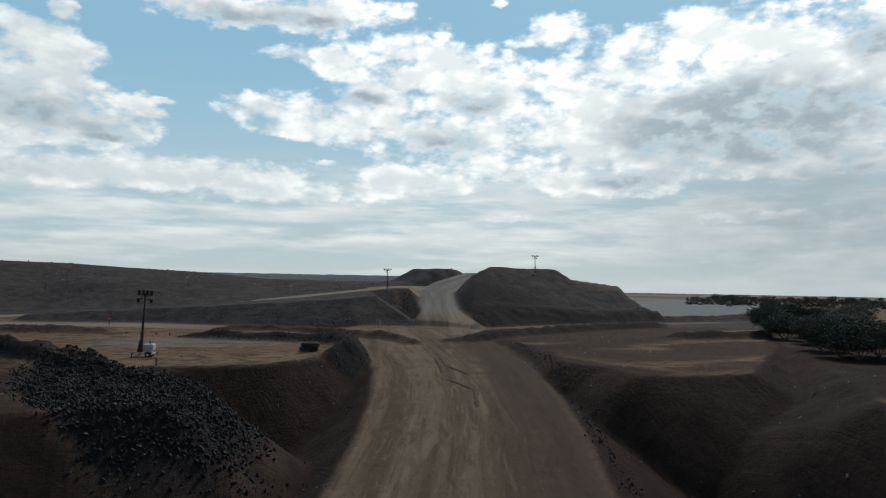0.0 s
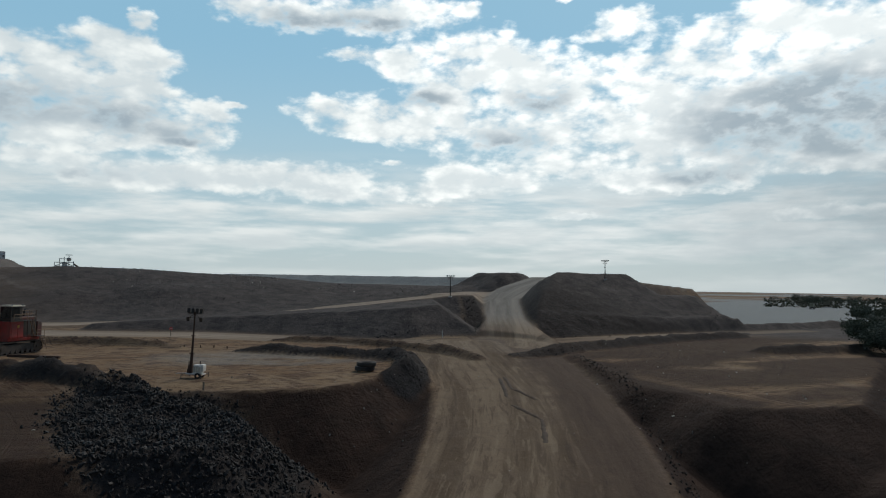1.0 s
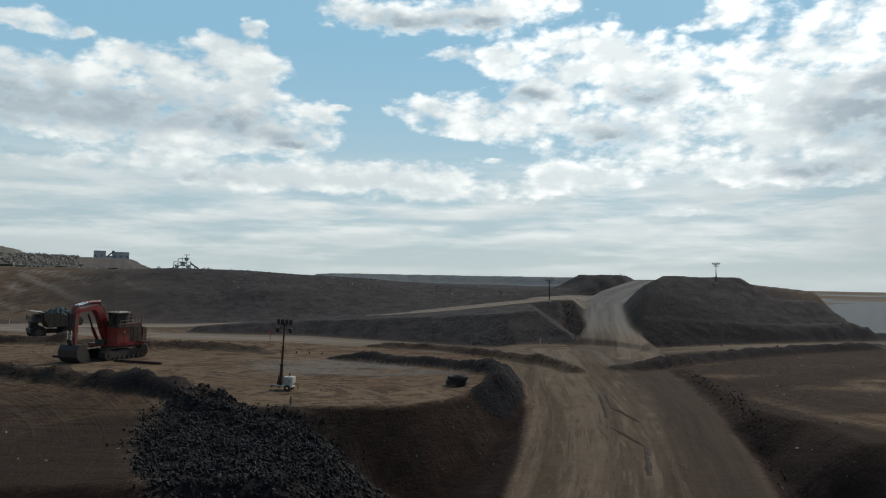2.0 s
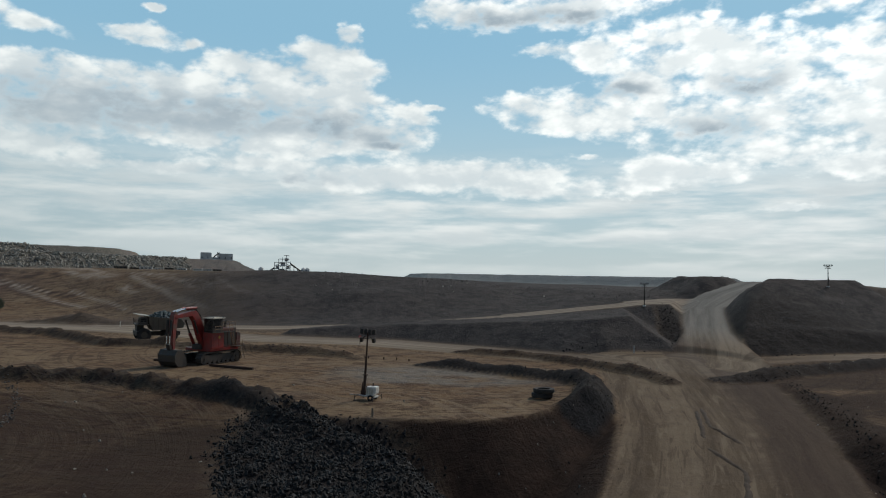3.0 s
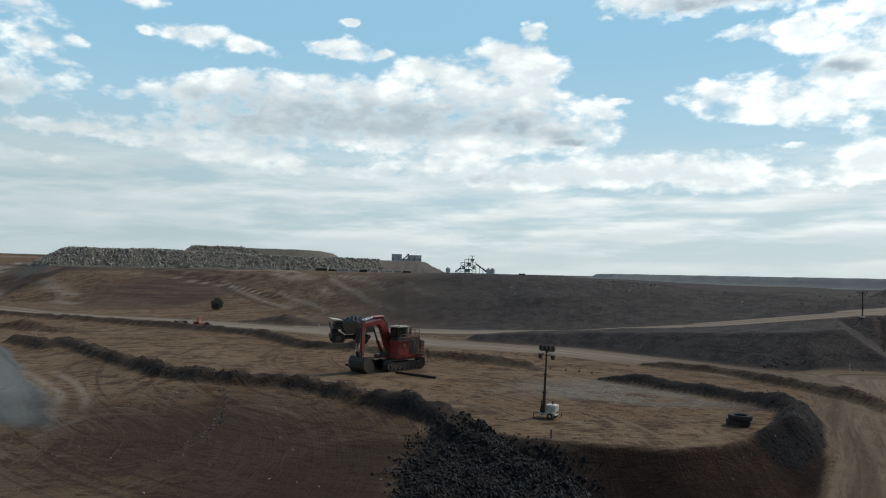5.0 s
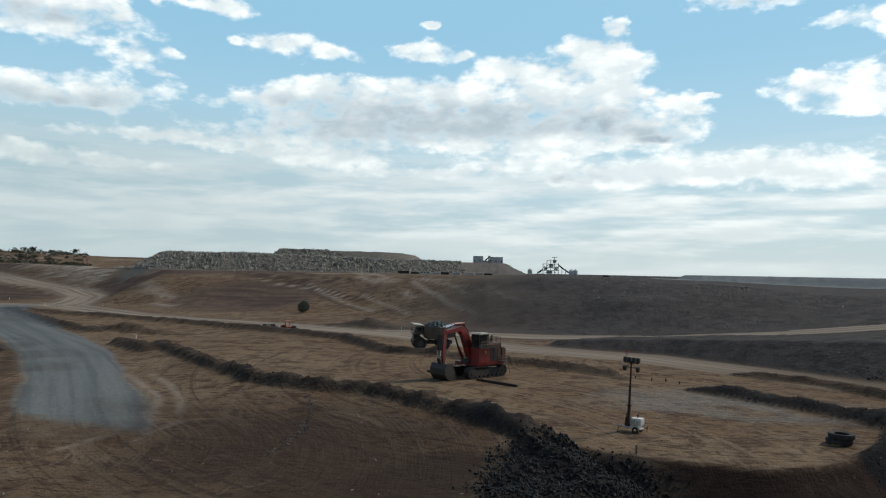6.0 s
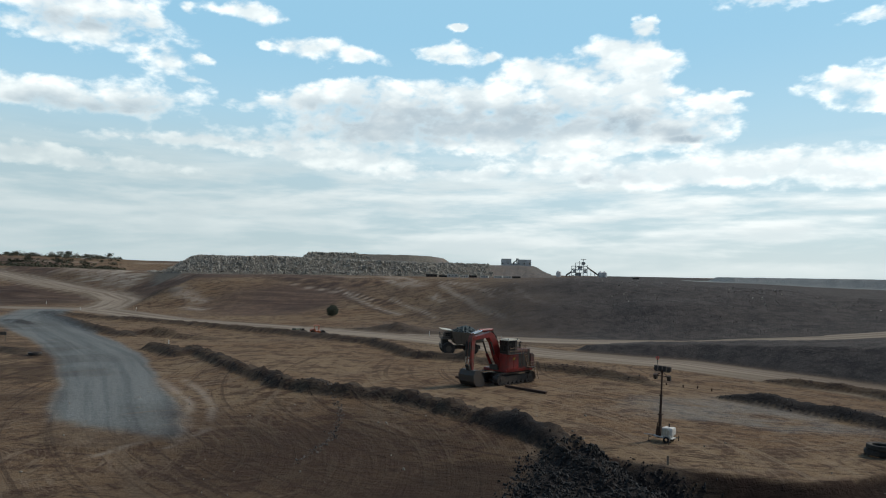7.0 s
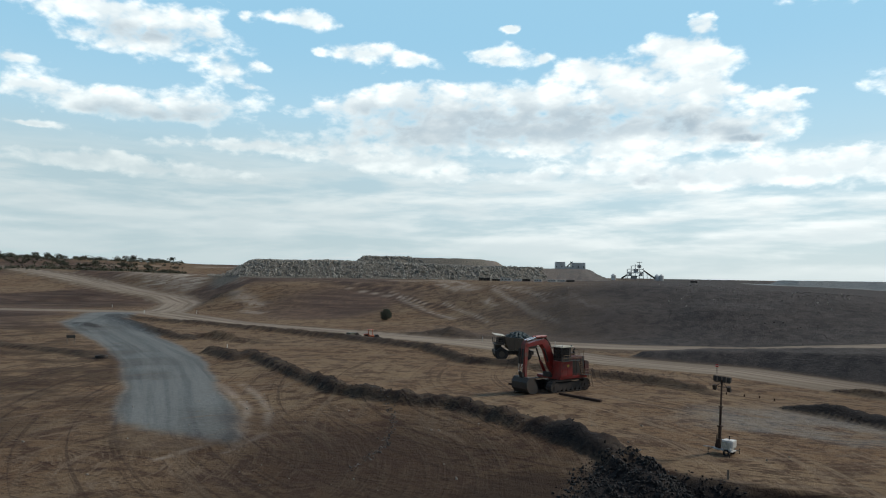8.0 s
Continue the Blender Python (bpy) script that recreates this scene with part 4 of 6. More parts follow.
def build_excavator(m):
    ex = thing("excavator", "large red mining excavator with its bucket resting on the bare ground", "excavator", m)
    # crawler tracks
    shoe_mesh = None
    for side in (1, -1):
        y = side * 2.45
        bm = bmesh.new()
        slab(bm, [(-3.1, 0.35), (-3.5, 1.0), (-3.1, 1.55), (3.1, 1.55), (3.5, 1.0), (3.1, 0.35)], y - 0.42, y + 0.42, 0.06)
        track = part("crawler_track", bm, DARK_STEEL, ex)
        for x in (-3.5, 3.5):
            bm = bmesh.new()
            tube(bm, (x, y - 0.5, 0.98), (x, y + 0.5, 0.98), 0.82, seg=18)
            tube(bm, (x, y - 0.62, 0.98), (x, y + 0.62, 0.98), 0.3, seg=12)
            part("sprocket", bm, DARK_STEEL, track)
        for x in (-2.5, -1.5, -0.5, 0.5, 1.5, 2.5):
            bm = bmesh.new()
            tube(bm, (x, y - 0.5, 0.45), (x, y + 0.5, 0.45), 0.34, seg=12)
            part("roller", bm, DARK_STEEL, track)
        # shoes run round the belt
        length = 2 * 7.0 + 2 * math.pi * 0.93
        n = 40
        for k in range(n):
            s = length * k / n
            if s < 7.0:
                p, a = (-3.5 + s, 0.06), 0
            elif s < 7.0 + math.pi * 0.93:
                t = (s - 7.0) / 0.93
                p, a = (3.5 + 0.93 * math.sin(t), 0.99 - 0.93 * math.cos(t)), -t
            elif s < 14.0 + math.pi * 0.93:
                p, a = (3.5 - (s - 7.0 - math.pi * 0.93), 1.92), math.pi
            else:
                t = (s - 14.0 - math.pi * 0.93) / 0.93
                p, a = (-3.5 - 0.93 * math.sin(t), 0.99 + 0.93 * math.cos(t)), math.pi - t
            place = Matrix.Translation((p[0], y, p[1])) @ Matrix.Rotation(a, 4, "Y")
            if shoe_mesh is None:
                bm = bmesh.new()
                box(bm, (0, 0, 0), (0.40, 1.25, 0.09))
                box(bm, (0.1, 0, -0.06), (0.06, 1.2, 0.06))
                first = part("track_shoe", bm, BUCKET_STEEL, track)
                first.matrix_basis = place
                shoe_mesh = first
            else:
                share("track_shoe", shoe_mesh, track, place)
        track.scale = (1.13, 1.0, 1.04)
    bm = bmesh.new()
    box(bm, (0, 0, 1.25), (3.4, 4.2, 0.8), 0.1)
    part("car_body", bm, DARK_STEEL, ex)
    bm = bmesh.new()
    tube(bm, (0, 0, 1.6), (0, 0, 2.2), 1.75, seg=28)
    part("slew_ring", bm, DARK_STEEL, ex)
    # upper structure
    bm = bmesh.new()
    box(bm, (-0.9, 0, 2.42), (7.0, 5.6, 0.5), 0.08)
    part("revolving_frame", bm, RED, ex)
    bm = bmesh.new()
    box(bm, (1.15, 2.1, 4.0), (2.9, 2.1, 2.75), 0.10)
    pod = part("cab_base", bm, RED, ex)
    for k, (x, w) in enumerate(((0.45, 1.1), (1.8, 1.1))):
        bm = bmesh.new()
        box(bm, (x, 3.165, 3.9), (w, 0.05, 2.2), 0.02)
        part("hatch", bm, RED, pod)
    bm = bmesh.new()
    box(bm, (0.9, 3.20, 4.55), (0.42, 0.03, 0.42))
    part("warning_plate", bm, YELLOW, pod, "small yellow warning plate")
    bm = bmesh.new()
    box(bm, (-2.2, 1.35, 4.35), (3.6, 2.5, 3.3), 0.12)
    house = part("engine_house", bm, DARK_RED, ex, "dark dust-stained engine house")
    bm = bmesh.new()
    box(bm, (-2.2, -1.65, 4.25), (3.6, 2.3, 3.1), 0.12)
    part("pump_house", bm, DARK_RED, ex)
    for k in range(3):
        bm = bmesh.new()
        box(bm, (-3.4 + 1.12 * k, 2.63, 4.3), (0.95, 0.05, 2.5), 0.02)
        panel = part("louvre_panel", bm, DARK_STEEL, house)
    for k in range(2):
        bm = bmesh.new()
        tube(bm, (-3.1 + 1.3 * k, 0.9, 5.95), (-3.1 + 1.3 * k, 0.9, 6.9), 0.16, seg=10)
        tube(bm, (-3.1 + 1.3 * k, 0.9, 6.9), (-3.35 + 1.3 * k, 0.9, 7.2), 0.16, seg=10)
        part("exhaust_stack", bm, DARK_STEEL, house)
    bm = bmesh.new()
    box(bm, (-2.2, -0.1, 6.15), (2.6, 1.6, 0.55), 0.1)
    part("air_cleaner", bm, DARK_STEEL, house)
    bm = bmesh.new()
    slab(bm, [(-4.6, 2.2), (-5.1, 2.8), (-5.1, 4.9), (-4.5, 5.2), (-4.0, 5.2), (-4.0, 2.2)], -2.75, 2.75, 0.12)
    part("counterweight", bm, DARK_RED, ex)
    # cab
    bm = bmesh.new()
    box(bm, (1.25, 2.1, 6.6), (2.5, 1.95, 2.35), 0.08)
    cab = part("cab", bm, DARK_STEEL, ex)
    for c, s in (((2.515, 2.1, 6.8), (0.03, 1.65, 1.75)), ((1.45, 3.09, 6.9), (1.7, 0.03, 1.5)), ((1.45, 1.11, 6.9), (1.7, 0.03, 1.5))):
        bm = bmesh.new()
        box(bm, c, s)
        part("window_pane", bm, GLASS, cab, "dark tinted cab window")
    bm = bmesh.new()
    box(bm, (1.2, 2.1, 7.86), (3.1, 2.4, 0.14), 0.05)
    box(bm, (1.2, 2.1, 7.97), (2.2, 1.7, 0.1), 0.03)
    part("cab_roof", bm, CREAM, cab, "pale dusty cab roof")
    for x in (0.1, 2.5):
        bm = bmesh.new()
        tube(bm, (x, 3.2, 7.9), (x, 3.2, 8.2), 0.09, seg=8)
        part("work_lamp", bm, LAMP_GLASS, cab)
    for spot, size in (((0.4, 3.35, 5.42), (4.6, 0.75, 0.07)), ((-3.6, 3.2, 2.75), (1.9, 1.2, 0.07))):
        bm = bmesh.new()
        box(bm, spot, size)
        part("walkway", bm, DARK_STEEL, ex)
    for line in ([(2.6, 3.72, 5.45), (-1.9, 3.72, 5.45), (-1.9, 2.9, 5.45)],
                 [(-0.5, 2.5, 6.0), (-3.9, 2.5, 6.0), (-3.9, -2.7, 5.8), (-0.5, -2.7, 5.8)],
                 [(-2.7, 3.76, 2.8), (-4.5, 3.76, 2.8)]):
        bm = bmesh.new()
        fence(bm, line)
        part("guard_rail", bm, RUST_RAIL, ex, "dusty brown guard rail")
    for a, b in (((-2.9, 3.35, 2.8), (-1.9, 3.35, 5.45)), ((-5.2, 3.4, 0.45), (-4.5, 3.4, 2.75))):
        bm = bmesh.new()
        a, b = Vector(a), Vector(b)
        for w in (-0.32, 0.32):
            tube(bm, a + Vector((0, w, 0)), b + Vector((0, w, 0)), 0.05, seg=6)
        for k in range(8):
            p = a.lerp(b, (k + 0.5) / 8)
            box(bm, p, (0.2, 0.62, 0.04))
        part("ladder", bm, RUST_RAIL, ex, "dusty brown access ladder")
    # boom, stick and bucket
    bm = bmesh.new()
    slab(bm, [(0.7, 3.1), (0.7, 3.9), (2.3, 7.2), (3.3, 8.75), (4.0, 9.2), (8.3, 8.55), (8.6, 8.25), (8.3, 7.95), (4.7, 8.3), (3.8, 7.3), (2.5, 4.2), (1.6, 3.0)], -0.55, 0.55, 0.08)
    part("boom", bm, RED, ex)
    bm = bmesh.new()
    slab(bm, [(7.9, 8.6), (8.4, 9.05), (8.8, 8.5), (8.95, 5.8), (8.8, 2.7), (8.35, 2.6), (8.25, 5.4), (7.95, 7.7)], -0.48, 0.48, 0.06)
    part("stick", bm, DUSTY_RED, ex, "dusty red-brown dipper stick")
    for y in (-0.95, 0.95):
        bm = bmesh.new()
        tube(bm, (2.4, y, 3.0), (3.7, y, 5.3), 0.27, seg=12)
        cyl = part("boom_cylinder", bm, RED, ex)
        bm = bmesh.new()
        tube(bm, (3.7, y, 5.3), (4.7, y, 7.6), 0.15, seg=12)
        part("rod", bm, DARK_STEEL, cyl)
    for y in (-0.2, 0.0, 0.2):
        bm = bmesh.new()
        for a, q in zip([(1.4, y, 5.4), (2.4, y, 8.3), (3.6, y, 9.45)], [(2.4, y, 8.3), (3.6, y, 9.45), (5.2, y, 9.25)]):
            tube(bm, a, q, 0.06, seg=6)
        part("hose", bm, RUBBER, ex)
    bm = bmesh.new()
    box(bm, (2.62, 0.0, 2.9), (0.7, 2.0, 0.9), 0.1)
    part("boom_foot", bm, DARK_STEEL, ex)
    for y in (-0.36, 0.36):
        bm = bmesh.new()
        tube(bm, (3.6, y, 9.65), (6.2, y, 9.55), 0.22, seg=12)
        cyl = part("stick_cylinder", bm, RED, ex)
        bm = bmesh.new()
        tube(bm, (6.2, y, 9.55), (8.3, y, 9.1), 0.14, seg=12)
        part("rod", bm, CHROME, cyl, "bright steel rod")
        bm = bmesh.new()
        tube(bm, (9.25, y, 7.8), (9.4, y, 5.2), 0.2, seg=12)
        cyl = part("bucket_cylinder", bm, DARK_STEEL, ex)
        bm = bmesh.new()
        tube(bm, (9.4, y, 5.2), (9.45, y, 3.7), 0.12, seg=12)
        part("rod", bm, CHROME, cyl, "bright steel rod")
    bm = bmesh.new()
    slab(bm, [(9.20, 3.9), (9.60, 3.7), (9.20, 2.6), (8.80, 2.7)], -0.4, 0.4, 0.04)
    part("bucket_link", bm, DARK_STEEL, ex)
    bm = bmesh.new()
    outer = [(8.20, 2.9), (9.20, 2.9), (9.75, 2.1), (9.65, 1.0), (9.00, 0.25), (7.90, 0.05), (6.90, 0.35)]
    inner = [(7.00, 0.5), (7.90, 0.25), (8.85, 0.42), (9.40, 1.1), (9.50, 2.0), (9.05, 2.7), (8.20, 2.7)]
    slab(bm, outer + inner, -1.75, 1.75)
    for y in (-1.8, 1.8):
        slab(bm, [(8.15, 2.95), (9.20, 2.95), (9.75, 2.1), (9.65, 1.0), (9.00, 0.22), (7.90, 0.02), (6.90, 0.35), (7.20, 1.4)], y - 0.08, y + 0.08)
    bucket = part("bucket", bm, BUCKET_STEEL, ex, "worn grey steel digging bucket")
    for k in range(6):
        bm = bmesh.new()
        y = -1.5 + 0.6 * k
        slab(bm, [(6.95, 0.55), (6.25, 0.42), (6.95, 0.25)], y - 0.13, y + 0.13)
        part("tooth", bm, BUCKET_STEEL, bucket)
    return ex


def turned(x, y, degrees, dz=0.0):
    """Standing on the ground at x, y, its front turned by degrees from +x."""
    return pose(x, y, ground_at(x, y) + dz, 0, 0, degrees)


build_excavator(turned(-24.9, 40.2, 236, 0.02))

# ---- haul truck ----


def build_truck(m):
    tr = thing("haul_truck", "dusty mining dump truck loaded with grey-green broken ore", "truck", m)
    bm = bmesh.new()
    box(bm, (0.0, 0, 1.75), (9.6, 2.0, 0.9), 0.08)
    part("chassis", bm, DARK_STEEL, tr)
    first = None
    for x, ys in ((3.3, (2.35, -2.35)), (-2.5, (1.55, 2.6, -1.55, -2.6))):
        for y in ys:
            if first is None:
                bm = bmesh.new()
                wheel_mesh(bm, 1.55, 1.0, 0.72, lugs=1)
                first = part("wheel", bm, RUBBER, tr)
                first.matrix_basis = pose(x, y, 1.55)
                bm = bmesh.new()
                tube(bm, (0, -0.3, 0), (0, 0.3, 0), 0.74, seg=18)
                tube(bm, (0, -0.45, 0), (0, 0.45, 0), 0.34, seg=14)
                rim = part("rim", bm, TRAY, first, "dusty brown wheel rim")
            else:
                w = share("wheel", first, tr, pose(x, y, 1.55))
                share("rim", rim, w, Matrix.Identity(4))
    bm = bmesh.new()
    box(bm, (4.6, 0, 2.0), (0.7, 5.6, 0.8), 0.1)
    part("bumper", bm, DARK_STEEL, tr)
    bm = bmesh.new()
    box(bm, (4.0, 0, 3.0), (1.5, 2.6, 1.6), 0.1)
    part("radiator", bm, DARK_STEEL, tr)
    bm = bmesh.new()
    box(bm, (3.6, 0, 3.85), (2.7, 6.2, 0.16), 0.03)
    part("deck", bm, TRAY, tr)
    bm = bmesh.new()
    fence(bm, [(2.4, 3.0, 3.93), (4.85, 3.0, 3.93), (4.85, -3.0, 3.93), (2.4, -3.0, 3.93)], 1.0)
    part("guard_rail", bm, TRUCK_GREY, tr)
    bm = bmesh.new()
    box(bm, (3.5, 1.5, 4.75), (1.7, 2.0, 1.6), 0.1)
    cab = part("cab", bm, TRUCK_GREY, tr)
    for c, s in (((4.365, 1.5, 4.95), (0.03, 1.7, 0.8)), ((3.5, 2.515, 4.95), (1.2, 0.03, 0.8)), ((3.5, 0.485, 4.95), (1.2, 0.03, 0.8))):
        bm = bmesh.new()
        box(bm, c, s)
        part("window_pane", bm, GLASS, cab)
    bm = bmesh.new()
    box(bm, (3.4, -1.7, 4.5), (1.2, 1.4, 1.1), 0.08)
    part("electrical_box", bm, TRUCK_GREY, tr)
    for y in (3.2, -3.2):
        bm = bmesh.new()
        tube(bm, (4.7, y * 0.93, 4.0), (4.8, y, 4.9), 0.05, seg=6)
        box(bm, (4.8, y * 1.04, 4.8), (0.1, 0.5, 0.8), 0.02)
        part("mirror", bm, DARK_STEEL, tr)
        bm = bmesh.new()
        box(bm, (4.98, y * 0.6, 2.5), (0.1, 0.5, 0.3), 0.03)
        part("headlight", bm, LAMP_GLASS, tr)
    # tray with the canopy over the cab
    bm = bmesh.new()
    for y in (-3.15, 3.15):
        slab(bm, [(-5.3, 4.1), (-5.0, 3.15), (1.5, 2.6), (2.4, 4.3), (2.5, 5.75), (-4.6, 5.1)], y - 0.1, y + 0.1, 0.03)
    slab(bm, [(-5.3, 4.0), (-5.0, 3.1), (1.5, 2.55), (2.45, 4.3), (2.6, 5.75), (2.4, 5.8), (2.2, 4.4), (1.4, 2.75), (-4.9, 3.3), (-5.2, 4.05)], -3.1, 3.1)
    tray = part("tray", bm, TRAY, tr, "brown dust-covered steel tray")
    for k in range(6):
        for y in (-3.3, 3.3):
            bm = bmesh.new()
            x = -4.3 + 1.15 * k
            slab(bm, [(x, 3.2 - 0.085 * (x + 5)), (x + 0.22, 3.2 - 0.085 * (x + 5)), (x + 0.22, 5.15), (x, 5.12)], y - 0.08, y + 0.08)
            part("rib", bm, TRAY, tray)
    bm = bmesh.new()
    slab(bm, [(2.4, 5.75), (5.0, 6.15), (5.1, 6.3), (2.4, 5.95)], -2.9, 2.9, 0.03)
    part("canopy", bm, CREAM, tray, "pale dusty canopy above the cab")
    # the load: a heap of lumps
    rng = random.Random(5)
    bm = bmesh.new()
    for k in range(240):
        x, y = rng.uniform(-4.4, 2.1), rng.uniform(-2.8, 2.8)
        top = 4.6 + 2.0 * max(0, 1 - ((x + 0.9) / 3.9) ** 2 - (y / 3.6) ** 2)
        r = rng.uniform(0.2, 0.62)
        geo = bmesh.ops.create_icosphere(bm, subdivisions=1, radius=r)
        for v in geo["verts"]:
            v.co *= rng.uniform(0.7, 1.2)
        bmesh.ops.transform(bm, matrix=pose(x, y, top + rng.uniform(-0.3, 0.12), rng.uniform(0, 360), rng.uniform(0, 360), 0) @ Matrix.Diagonal((1, 0.8, 0.65, 1)), verts=geo["verts"])
    tagged(part("load", bm, ORE, tr, "heap of grey-green broken ore"), kind="stuff")
    return tr


build_truck(turned(-42.6, 83.5, 202, 0.02))

# ---- light towers ----


def build_light_tower(name, label, m, height, trailer=True):
    lt = thing(name, label, "light tower", m, "" if trailer else "far light towers")
    bm = bmesh.new()
    tube(bm, (0, 0, 0.9 if trailer else 0), (0, 0, height * 0.36), 0.20 if trailer else 0.13, seg=8)
    tube(bm, (0, 0, height * 0.34), (0, 0, height * 0.62), 0.15 if trailer else 0.11, seg=8)
    tube(bm, (0, 0, height * 0.60), (0, 0, height - 0.2), 0.105, seg=8)
    box(bm, (0, 0, height * 0.36), (0.5, 0.5, 0.16), 0.03)
    box(bm, (0, 0, height * 0.62), (0.4, 0.4, 0.14), 0.03)
    tube(bm, (0.2, 0.16, 1.4), (0.2, 0.16, height * 0.5), 0.035, seg=6)
    part("mast", bm, RUST if trailer else DARK_STEEL, lt)
    bm = bmesh.new()
    tube(bm, (0, -0.95, height - 0.45), (0, 0.95, height - 0.45), 0.05, seg=8)
    tube(bm, (0, -0.8, height - 1.0), (0, 0.8, height - 1.0), 0.045, seg=8)
    tube(bm, (0, -0.7, height - 1.0), (0, 0, height - 0.45), 0.04, seg=6)
    tube(bm, (0, 0.7, height - 1.0), (0, 0, height - 0.45), 0.04, seg=6)
    bar = part("crossbar", bm, DARK_STEEL, lt)
    spots = [(y, height - 0.1, 8) for y in (-0.84, -0.29, 0.26, 0.81)] + [(-0.85, height - 1.15, -20), (0.85, height - 1.15, -20)]
    if not trailer:
        spots = [(y, height - 0.1, 0) for y in (-0.95, -0.35, 0.35, 0.95)]
    for y, z, tip in spots:
        bm = bmesh.new()
        box(bm, (0.05, y, z), (0.40, 0.40, 0.60) if trailer else (0.3, 0.42, 0.42), 0.08 if trailer else 0.04, (0, tip, 0))
        lamp = part("floodlight", bm, DARK_STEEL, bar)
        bm = bmesh.new()
        box(bm, (0.29 if trailer else 0.22, y, z), (0.05, 0.32, 0.50) if trailer else (0.05, 0.34, 0.34), 0.02, (0, tip, 0))
        part("lens", bm, LAMP_GLASS, lamp)
    if trailer:
        bm = bmesh.new()
        box(bm, (0.15, -0.95, 1.18), (1.15, 1.05, 1.1), 0.16)
        box(bm, (0.15, -1.45, 1.35), (1.1, 0.6, 0.9), 0.2)
        body = part("generator_housing", bm, WHITE, lt, "dusty white generator housing")
        for k in range(3):
            bm = bmesh.new()
            box(bm, (-0.49, -0.6 - 0.35 * k, 1.2), (0.05, 0.26, 0.7), 0.01)
            part("vent_panel", bm, CREAM, body)
        bm = bmesh.new()
        tube(bm, (0.4, -1.0, 1.7), (0.4, -1.0, 2.15), 0.07, seg=8)
        part("exhaust_stack", bm, DARK_STEEL, body)
        bm = bmesh.new()
        box(bm, (0.1, -0.6, 0.55), (1.1, 2.3, 0.14), 0.03)
        tube(bm, (0.1, 0.6, 0.55), (0.1, 2.0, 0.42), 0.06, seg=6)
        part("trailer_frame", bm, WHITE, lt)
        for x in (-0.62, 0.85):
            bm = bmesh.new()
            wheel_mesh(bm, 0.38, 0.24, 0.2, 18)
            w = part("wheel", bm, RUBBER, lt)
            w.matrix_basis = pose(x, -1.15, 0.38, 0, 0, 90)
        bm = bmesh.new()
        box(bm, (0.0, 0.05, 1.15), (0.55, 0.5, 1.1), 0.05)
        box(bm, (0.25, 0.35, 0.85), (0.5, 0.3, 0.5), 0.04)
        tube(bm, (-0.25, 0.2, 0.7), (-0.25, 0.2, 2.2), 0.06, seg=8)
        part("winch_box", bm, RUST, lt, "rusty winch box at the foot of the mast")
        for x, y in ((-1.3, 0.7), (1.4, 0.7), (-1.3, -1.8), (1.4, -1.8)):
            bm = bmesh.new()
            tube(bm, (x * 0.35, y * 0.85, 0.6), (x, y, 0.45), 0.05, seg=6)
            tube(bm, (x, y, 0.75), (x, y, 0.03), 0.045, seg=6)
            box(bm, (x, y, 0.03), (0.28, 0.28, 0.05), 0.01)
            part("outrigger", bm, DARK_STEEL, lt)
    else:
        bm = bmesh.new()
        box(bm, (0, 0, 0.05), (0.9, 0.9, 0.3), 0.05)
        part("base_block", bm, CONCRETE, lt)
    return lt


build_light_tower("light_tower", "rust-brown mobile light tower on a white generator trailer", turned(0.1, 0, 62, 0.0) @ pose(0, 0, 0, 2.4), 8.7)
far_tower = build_light_tower("pole_light", "tall dark floodlight pole on the crest of a black mound", turned(80.5, 91.0, -116), 6.2, False)
copy_thing(far_tower, turned(136.5, 92.0, -127))

# ---- small things on the working level ----


def build_tyre(m, label):
    bm = bmesh.new()
    wheel_mesh(bm, 1.4, 0.62, 0.8, 28, 1)
    ob = part("truck_tyre", bm, RUBBER)
    ob.matrix_basis = m @ pose(0, 0, 0.31, 90)
    return tagged(ob, label, "tyre")


build_tyre(pose(23.2, -1.2, ground_at(23.2, -1.2) + 0.1), "worn black haul truck tyre lying flat by the berm")
build_tyre(pose(23.4, -1.35, ground_at(23.2, -1.2) + 0.71, 0, 0, 40), "worn black haul truck tyre stacked on another one")
build_tyre(turned(-131, 44.6, 0, 0.0), "dusty haul truck tyre lying beside the gravel road")

bm = bmesh.new()
box(bm, (0, 0, 0.22), (9.0, 0.42, 0.44), 0.05)
tagged(part("steel_beam", bm, RUST), "long rusty steel beam lying on bare ground", "beam").matrix_basis = turned(-20.0, 31.9, -34, -0.03)
bm = bmesh.new()
box(bm, (0, 0, 0.2), (3.0, 0.42, 0.4), 0.05)
tagged(part("steel_beam", bm, RUST), "short rusty steel beam lying behind the bucket", "beam").matrix_basis = turned(-33.0, 41.0, -34, -0.03)


def build_stake(m, height, mat, label, group):
    bm = bmesh.new()
    box(bm, (0, 0, height / 2 - 0.1), (0.16, 0.16, height + 0.2), 0.02)
    ob = part("marker_post", bm, mat)
    ob.matrix_basis = m
    return tagged(ob, label, "post", group)


build_stake(turned(0.4, -11.2, 20), 0.95, TIMBER, "short grey timber stake at the edge of the cut", "")
first = build_stake(turned(3.7, 46.6, 0), 0.45, RUST, "short dark marker post on the pad", "pad marker posts")
for x, y in ((6.5, 45.4), (8.9, 45.0), (11.0, 42.8)):
    copy_thing(first, turned(x, y, 10))
first = build_stake(turned(-62, 127, 0), 1.6, WHITE, "white roadside marker post beside the haul road", "road marker posts")
for x, y in ((-53, 140), (-225, 205), (-248, 196), (-300, 232), (-38, 118), (-112, 66), (60, 52)):
    copy_thing(first, turned(x, y, 15))


